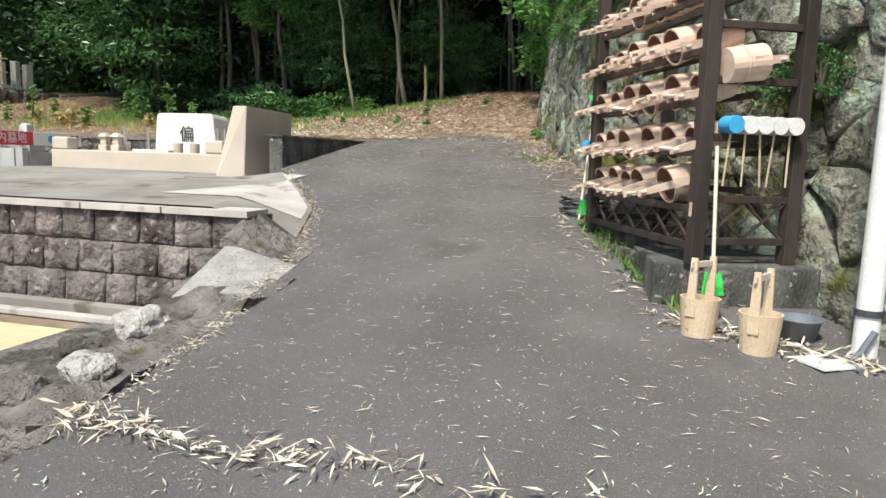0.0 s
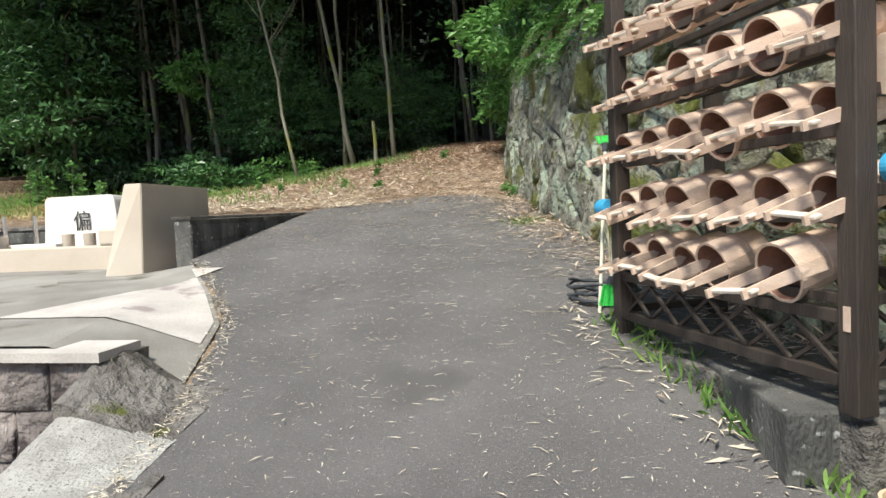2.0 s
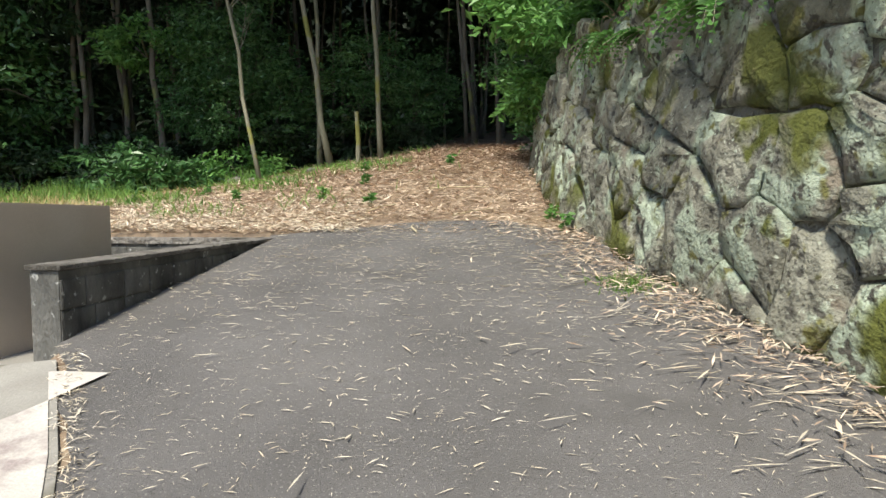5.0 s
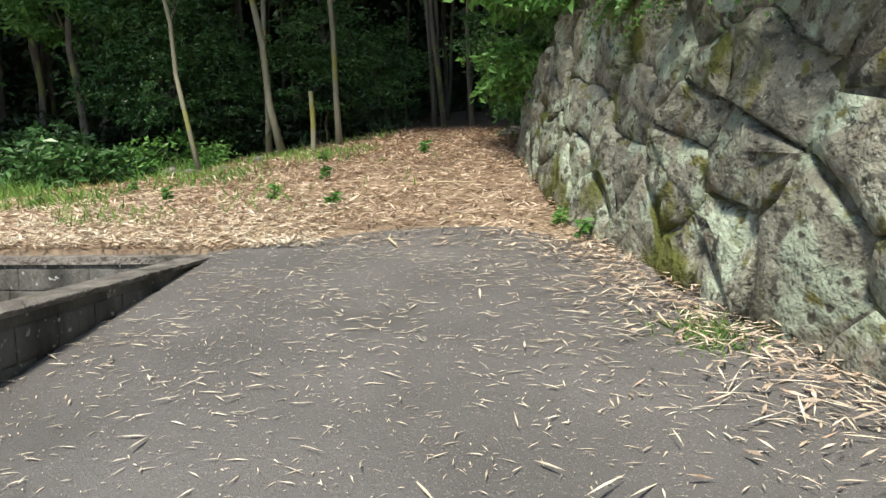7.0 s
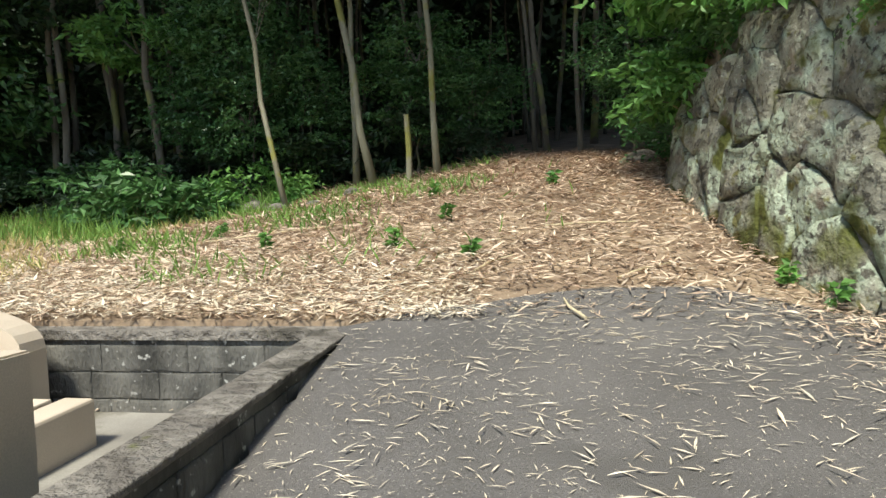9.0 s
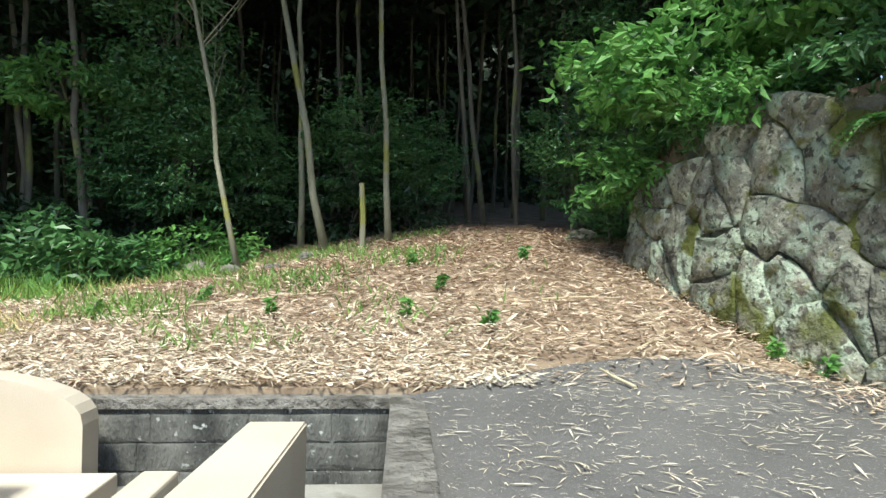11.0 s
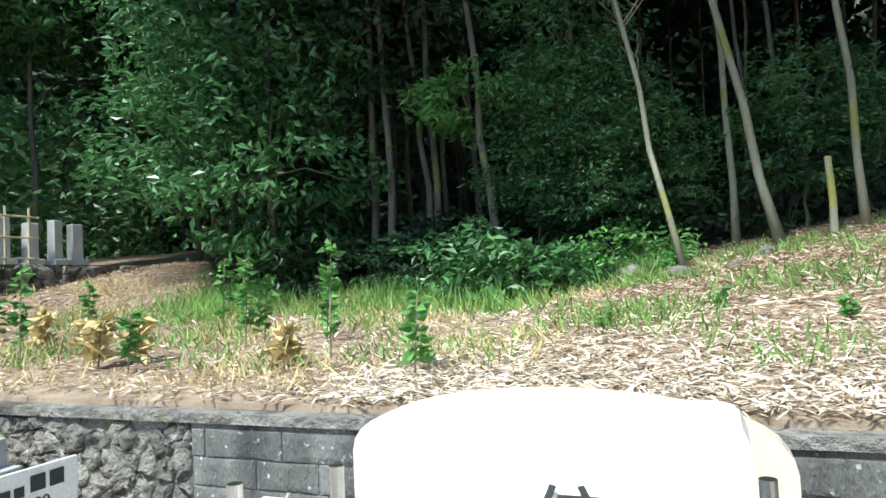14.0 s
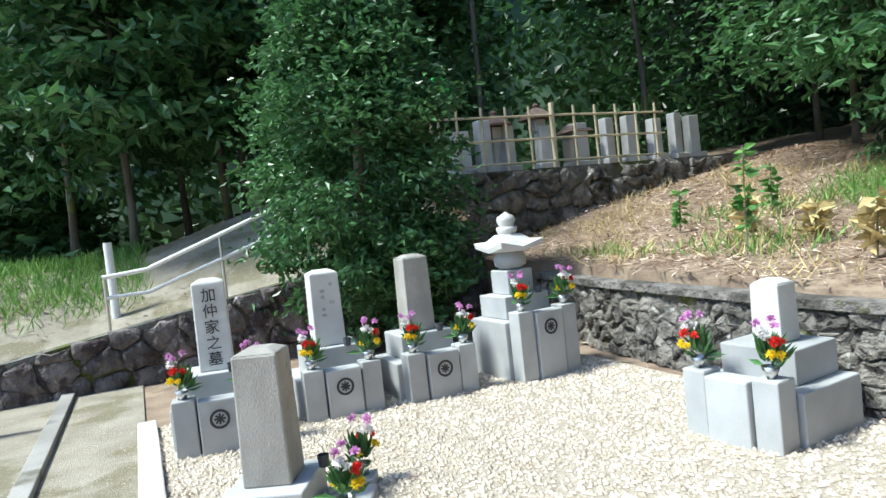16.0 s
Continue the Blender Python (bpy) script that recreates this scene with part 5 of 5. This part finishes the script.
tagged(link_mesh("far_wood", leaf_mesh("far_wood", v, f, M_leaf)), "sunlit green far woodland beyond the stair", "woodland", kind="stuff")
# northern far wood: forest shade comes from the darkened leaf colour
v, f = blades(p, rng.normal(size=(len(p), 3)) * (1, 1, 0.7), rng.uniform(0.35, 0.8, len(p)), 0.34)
tagged(link_mesh("far_wood", leaf_mesh("far_wood", v, f, M_leafshade)), "dense far woodland with shade painted into its leaf colour", "woodland", kind="stuff")

# ---- grass, weeds and litter ----
def scatter(n, x0, x1, y0, y1, keep):
    p = np.stack([rng.uniform(x0, x1, n), rng.uniform(y0, y1, n)], 1)
    return p[rng.uniform(size=n) < keep(p[:, 0], p[:, 1])]


def wallx(y):
    return np.interp(y, [q[1] for q in WALL], [q[0] for q in WALL])


def flat_leaves(name, p, length, mat, label, lift=0.0, tilt=0.22, slim=(0.09, 0.18)):
    n = len(p)
    a = rng.uniform(0, 6.283, n)
    w = np.stack([np.cos(a), np.sin(a), rng.normal(size=n) * tilt], 1)
    z = land(p[:, 0], p[:, 1])
    L = rng.uniform(0.55, 1.35, n) * length
    c = np.stack([p[:, 0], p[:, 1], z + 0.022 + lift * rng.uniform(0, 1, n)], 1)
    side = np.stack([-np.sin(a), np.cos(a), rng.normal(size=n) * tilt * 1.5], 1)
    W = (L * rng.uniform(*slim, n))[:, None]
    mid = c + w * L[:, None] * rng.uniform(0.3, 0.7, n)[:, None] + np.array((0, 0, 0.003))
    v = np.stack([c, mid + side * W / 2, c + w * L[:, None], mid - side * W / 2], 1).reshape(-1, 3)
    ob = link_mesh(name, leaf_mesh(name, v, np.arange(4 * n).reshape(-1, 4), mat))
    return tagged(ob, label, "litter", kind="stuff")


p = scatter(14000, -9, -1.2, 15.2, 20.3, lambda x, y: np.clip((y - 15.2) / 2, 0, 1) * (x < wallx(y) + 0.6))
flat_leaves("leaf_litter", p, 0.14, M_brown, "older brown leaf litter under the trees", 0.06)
p = scatter(46000, -12, -1.2, 12.6, 20, lambda x, y: np.clip(1.1 - np.clip((-7 - x) / 4, 0, 1) * 0.85 - np.clip((y - 17.5) / 5, 0, 0.7), 0, 1) * (x < wallx(y) + 0.1) * ((y > 13.3) | (x < -4.3) | (rng.uniform(size=len(x)) < 0.25)))
flat_leaves("leaf_litter", p, 0.125, M_litter, "thick brown and pale bamboo leaf litter", 0.05)
p = scatter(13000, -10, -4.0, 12.62, 14.8, lambda x, y: np.clip((14.9 - y) / 2.2, 0, 1))
flat_leaves("leaf_litter", p, 0.11, M_straw, "sun-bleached pale leaf litter behind the wall", 0.06)
p = scatter(26000, -3, 2, 4.2, 13.2, lambda x, y: np.exp(-np.clip(wallx(y) - 0.12 - x - 0.25 * np.clip((y - 7) / 3, 0, 1), 0, 9) * 4.8) * (x < wallx(y)) * (y > 5.6))
flat_leaves("straw_drift", p, 0.10, M_litter, "drift of dry bamboo leaves along the wall foot", 0.06)
p = scatter(4200, -3, 1.6, 5.8, 13.2, lambda x, y: np.exp(-np.clip(wallx(y) - 0.3 - x, 0, 9) * 2.3) * (x < wallx(y) - 0.08))
flat_leaves("straw_drift", p, 0.22, M_straw, "long pale bamboo straw along the wall foot", 0.05, 0.08, (0.03, 0.06))
p = scatter(9500, -4.8, 1.6, 0.5, 13.3, lambda x, y: (x > np.interp(y, LEFT_Y, LEFT_X)) * (x < wallx(y)) * (0.25 + 0.75 * np.clip((y - 5) / 5, 0, 1)))
flat_leaves("road_straw", p, 0.07, M_straw, "scattered pale straw on the asphalt", 0.0, 0.05, (0.06, 0.12))
p = scatter(11000, -4.8, 1.6, 0.3, 13.3, lambda x, y: (x > np.interp(y, LEFT_Y, LEFT_X)) * (x < wallx(y)))
flat_leaves("road_straw", p, 0.024, M_straw, "tiny pale chaff on the asphalt", 0.0, 0.05, (0.1, 0.3))
p = scatter(5200, -4.8, 1.6, 8.0, 13.3, lambda x, y: (x > np.interp(y, LEFT_Y, LEFT_X)) * (x < wallx(y)) * np.clip((y - 8.5) / 4, 0, 1) * (np.sin(x * 4 + y) * np.sin(y * 3.1 - x) > -0.1))
flat_leaves("road_straw", p, 0.11, M_straw, "clumped pale straw on the asphalt", 0.01, 0.06, (0.05, 0.11))
p = scatter(3600, -2.6, 2.4, 2.25, 2.62, lambda x, y: np.clip(0.9 - 0.35 * (x + 2.4), 0.14, 1) * np.exp(-((y - 2.44 - 0.04 * np.sin(5 * x)) / 0.08) ** 2))
flat_leaves("straw_drift", p, 0.085, M_straw, "pale dry leaves caught in the road joint", 0.05, 0.35, (0.05, 0.2))
ey = rng.uniform(2.5, 8.8, 1500)
p = np.stack([np.interp(ey, LEFT_Y, LEFT_X) + rng.normal(size=1500) * 0.045 + 0.04, ey], 1)
flat_leaves("straw_drift", p, 0.055, M_straw, "pale dry leaves along the road's edge", 0.02, 0.2, (0.06, 0.16))
p = np.concatenate([scatter(900, -0.9, 0.45, 4.6, 7.2, lambda x, y: np.exp(-((x - (0.22 - 0.43 * (y - 5.1))) / 0.10) ** 2)), scatter(1500, 0.4, 1.6, 3.9, 4.8, lambda x, y: 0.7 * np.exp(-((y - (4.85 - 0.45 * x)) / 0.12) ** 2))])
flat_leaves("straw_drift", p, 0.10, M_straw, "pale dry leaves along the kerb by the rack", 0.02)
p = scatter(900, -17, -11, 8.2, 12.5, lambda x, y: 0.15 + 0.8 * (y > 12.1))
flat_leaves("leaf_litter", p, 0.07, M_litter, "a few dry leaves on the gravel", 0.0)

n = 17000
p = scatter(n, -16.2, -11.3, 8.3, 12.4, lambda x, y: np.ones(len(x)))
s = rng.uniform(0.010, 0.022, len(p))
oct_v = np.array([(1, 0, 0), (0, 1, 0), (-1, 0, 0), (0, -1, 0), (0, 0, 0.8), (0, 0, -0.5)])
v = (np.stack([p[:, 0], p[:, 1], np.full(len(p), PLOT + 0.016)], 1)[:, None, :] + oct_v[None] * s[:, None, None] * rng.uniform(0.7, 1.3, (len(p), 6, 1))).reshape(-1, 3)
of = np.array([(0, 1, 4), (1, 2, 4), (2, 3, 4), (3, 0, 4), (1, 0, 5), (2, 1, 5), (3, 2, 5), (0, 3, 5)])
f = (of[None] + (np.arange(len(p)) * 6)[:, None, None]).reshape(-1, 3)
tagged(link_mesh("gravel", leaf_mesh("gravel", v, f, M_gravel)), "loose beige gravel round the graves", "gravel", kind="stuff")


def tufts(name, p, length, mat, label, lean=0.45, width=0.012):
    n = len(p)
    w = rng.normal(size=(n, 3)) * (lean, lean, 0.1) + (0, 0, 1)
    c = np.stack([p[:, 0], p[:, 1], land(p[:, 0], p[:, 1])], 1)
    v, f = blades(c, w, rng.uniform(0.5, 1.3, n) * length, width)
    return tagged(link_mesh(name, leaf_mesh(name, v, f, mat)), label, "grass", kind="stuff")


def patches(x, y, k=1.3):
    return np.clip(np.sin(x * k + 1.3) * np.sin(y * k * 1.2 + x * 0.6) + 0.35, 0, 1)


p = scatter(28000, -17, -3.0, 13.4, 19.6, lambda x, y: np.clip((-4 - x) / 4 + (y - 15) / 5 * (x < -4.2), 0.03, 0.9) * np.where(x < -9, 0.5, 1.0) * patches(x, y, 1.9))
tufts("grass", p, 0.20, M_grass, "thin green grass on the leaf-strewn bank", 0.6, 0.02)
p = scatter(9000, -16, -8, 15.5, 19.8, lambda x, y: patches(x, y, 0.8) * np.clip((y - 15) / 3, 0, 1))
tufts("grass", p, 0.42, M_grass, "tall green grass before the wood", 0.6, 0.016)
p = scatter(11000, -19.8, -8.5, 12.75, 19.5, lambda x, y: patches(x, y, 1.7))
tufts("dry_grass", p, 0.24, M_dry, "yellowed dry grass above the wall", 0.7)
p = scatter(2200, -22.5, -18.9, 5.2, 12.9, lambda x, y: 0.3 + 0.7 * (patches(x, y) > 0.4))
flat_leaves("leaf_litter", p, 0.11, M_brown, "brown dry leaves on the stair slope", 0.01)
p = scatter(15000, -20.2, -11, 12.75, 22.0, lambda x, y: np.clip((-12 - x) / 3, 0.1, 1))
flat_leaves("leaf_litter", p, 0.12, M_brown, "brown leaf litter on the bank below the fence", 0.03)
p = scatter(20000, -20.2, -7, 12.7, 22.0, lambda x, y: np.clip((-6 - x) / 4, 0.1, 0.9))
flat_leaves("leaf_litter", p, 0.13, M_litter, "dry brown leaf litter above the graves", 0.03)
p = scatter(5000, -24, -19, 5.2, 8.4, lambda x, y: np.clip((-20.2 - x), 0, 1))
tufts("grass", p, 0.3, M_grass, "green grass beside the stair path", 0.5, 0.02)
p = scatter(1600, -0.5, 0.6, 4.8, 7.0, lambda x, y: np.exp(-((x - (0.42 - 0.43 * (y - 5.1))) / 0.10) ** 2))
tufts("grass", p, 0.16, M_grass, "green weeds along the rack's kerb", 0.7, 0.02)

p = np.array((-1.2, 10.45)) + rng.normal(size=(420, 2)) * (0.13, 0.16)
tufts("moss_tuft", p, 0.07, M_grass, "green mossy tuft among straw at the wall foot", 0.8, 0.012)


def fern(x, y, z, size, seed):
    """Arching fronds with paired leaflets, hanging off the wall towards the slope."""
    e = thing("fern", pose(x, y, z), "green fern hanging from the rock wall", "fern", "ferns on the wall")
    r2 = np.random.default_rng(seed)
    vs, fs = [], []
    for k in range(9):
        a = math.pi + r2.uniform(-1.35, 1.35)
        L, rise = size * r2.uniform(0.7, 1.2), r2.uniform(0.15, 0.5)
        t = np.linspace(0, 1, 15)
        line = np.stack([math.cos(a) * L * t, math.sin(a) * L * t, L * (rise * t - 0.95 * t ** 2)], 1)
        part("rib", rod(bmesh.new(), line[::3], (0.005, 0.004, 0.004, 0.003, 0.002), 4), M_palebark, e)
        side = np.array((-math.sin(a), math.cos(a), 0))
        c = np.repeat(line[2:], 2, 0)
        w = np.tile([1, -1], 13)[:, None] * side + np.array((math.cos(a), math.sin(a), -0.25)) * 0.4
        v, f = blades(c, w, np.repeat(0.30 * L * (1.05 - t[2:]), 2), 0.085 * L)
        fs.append(f + sum(len(q) for q in vs))
        vs.append(v)
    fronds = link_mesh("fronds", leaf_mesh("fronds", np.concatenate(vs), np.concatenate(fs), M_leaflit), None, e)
    tagged(fronds, kind="stuff")


for k, (y, z, s) in enumerate(((7.2, 3.9, 0.5), (7.9, 3.7, 0.55), (8.6, 3.95, 0.6), (9.1, 3.6, 0.6), (9.7, 3.9, 0.65), (10.3, 3.6, 0.6), (10.9, 3.95, 0.6), (11.6, 3.7, 0.55), (12.6, 3.9, 0.5))):
    fern(wall_x(y) + 0.13 * (z - float(road_z(0, y))) - 0.06, y, z, s, 900 + k)


def weed(x, y, h, label, seed, mat=M_leaflit, leaf=0.15, n=40):
    e = thing("weed", pose(x, y, float(land(x, y)) - 0.02), label, "plant", "tall weeds")
    r = np.random.default_rng(seed)
    part("stem", rod(bmesh.new(), ((0, 0, 0), (0.02, 0.01, h * 0.6), (0.05, 0.0, h)), (0.010, 0.008, 0.004), 6), M_palebark, e)
    z = r.uniform(0.25, 1.0, n) * h
    c = np.stack([0.05 * z / h, 0 * z, z], 1)
    w = r.normal(size=(n, 3)) * (1, 1, 0.25) + (0, 0, 0.05)
    v, f = blades(c, w, leaf * r.uniform(0.6, 1.2, n), leaf * 0.55)
    link_mesh("leaves", leaf_mesh("leaves", v, f, mat), None, e)


for k, (x, y, h) in enumerate(((-14.5, 13.8, 0.95), (-13.2, 15.6, 0.85), (-12.0, 14.5, 0.9), (-11.9, 14.7, 0.7), (-11.3, 15.0, 0.75), (-10.6, 13.9, 1.0), (-13.6, 16.5, 0.75), (-15.8, 15.8, 0.6), (-12.6, 13.5, 0.5), (-9.5, 13.3, 0.6), (-16.6, 15.0, 0.5))):
    weed(x, y, h * 1.15, "tall leafy green weed in dry grass", 700 + k)
for k, (x, y, h) in enumerate(((-13.1, 13.6, 0.55), (-12.9, 13.9, 0.45), (-14.2, 14.4, 0.4), (-10.9, 13.6, 0.4), (-15.2, 14.6, 0.5))):
    weed(x, y, h, "yellowed dry weed above the wall", 750 + k, M_dry, 0.2, 46)
for k, (x, y) in enumerate(((-3.42, 16.5), (-4.93, 16.5), (-7.3, 15.4), (-6.4, 14.6), (-5.0, 14.4), (-4.6, 15.3), (-1.75, 13.3), (-1.62, 12.8), (-8.3, 14.9), (-4.2, 14.0))):
    weed(x, y, 0.22, "small green seedling in leaf litter", 800 + k, leaf=0.10, n=34)
for k, (x, y, a, L) in enumerate(((-7.7, 15.0, 14, 1.9), (-2.95, 13.4, 35, 0.6), (-3.25, 12.55, 105, 0.5), (-3.5, 14.8, 5, 0.9), (-4.1, 13.6, 50, 0.5))):
    z = float(land(x, y)) + 0.045
    e = thing("fallen_branch", pose(x, y, z, 0, 0, a), "dry pale fallen branch on leaf litter", "branch", "fallen branches")
    z2 = float(land(x + L * math.cos(radians(a)), y + L * math.sin(radians(a)))) + 0.04 - z
    part("stick", rod(bmesh.new(), ((0, 0, 0), (L * 0.5, 0.04, z2 * 0.5 + 0.01), (L, 0, z2)), (0.011, 0.010, 0.006), 7), M_bamboo, e)
for k, (x, y, s) in enumerate(((-7.7, 18.2, 0.2), (-8.4, 18.9, 0.27), (-6.6, 18.6, 0.15), (-7.0, 17.9, 0.13), (-2.0, 18.6, 0.25))):
    bm = bmesh.new()
    bmesh.ops.create_icosphere(bm, subdivisions=2, radius=s)
    for q in bm.verts:
        q.co *= 1 + 0.3 * noise.noise(q.co * 4 + Vector((k, 0, 0)))
        q.co.z *= 0.6
    e = tagged(part("rock", bm, M_rubble), "grey field rock half sunk in leaf litter", "rock", "loose rocks")
    e.location = (x, y, float(land(x, y)) + 0.06)

for k, (x, y, s) in enumerate(((-2.86, 3.02, 0.15), (-3.18, 3.85, 0.17), (-3.02, 2.72, 0.13), (-3.3, 3.4, 0.14))):
    bm = bmesh.new()
    bmesh.ops.create_icosphere(bm, subdivisions=3, radius=s)
    for q in bm.verts:
        q.co *= 1 + 0.45 * noise.noise(q.co * 7 + Vector((k * 3, 1, 0))) + 0.15 * noise.noise(q.co * 22)
        q.co.z *= 0.7
    e = tagged(part("concrete_chunk", bm, M_chunk if k < 2 else M_rough), "broken lump of concrete lying on the bank", "rubble", "broken concrete")
    e.location = (x, y, bank_top(x, y) + 0.03)

# ---- the stones of the walls ----
for args in STONES:
    stone(*args)
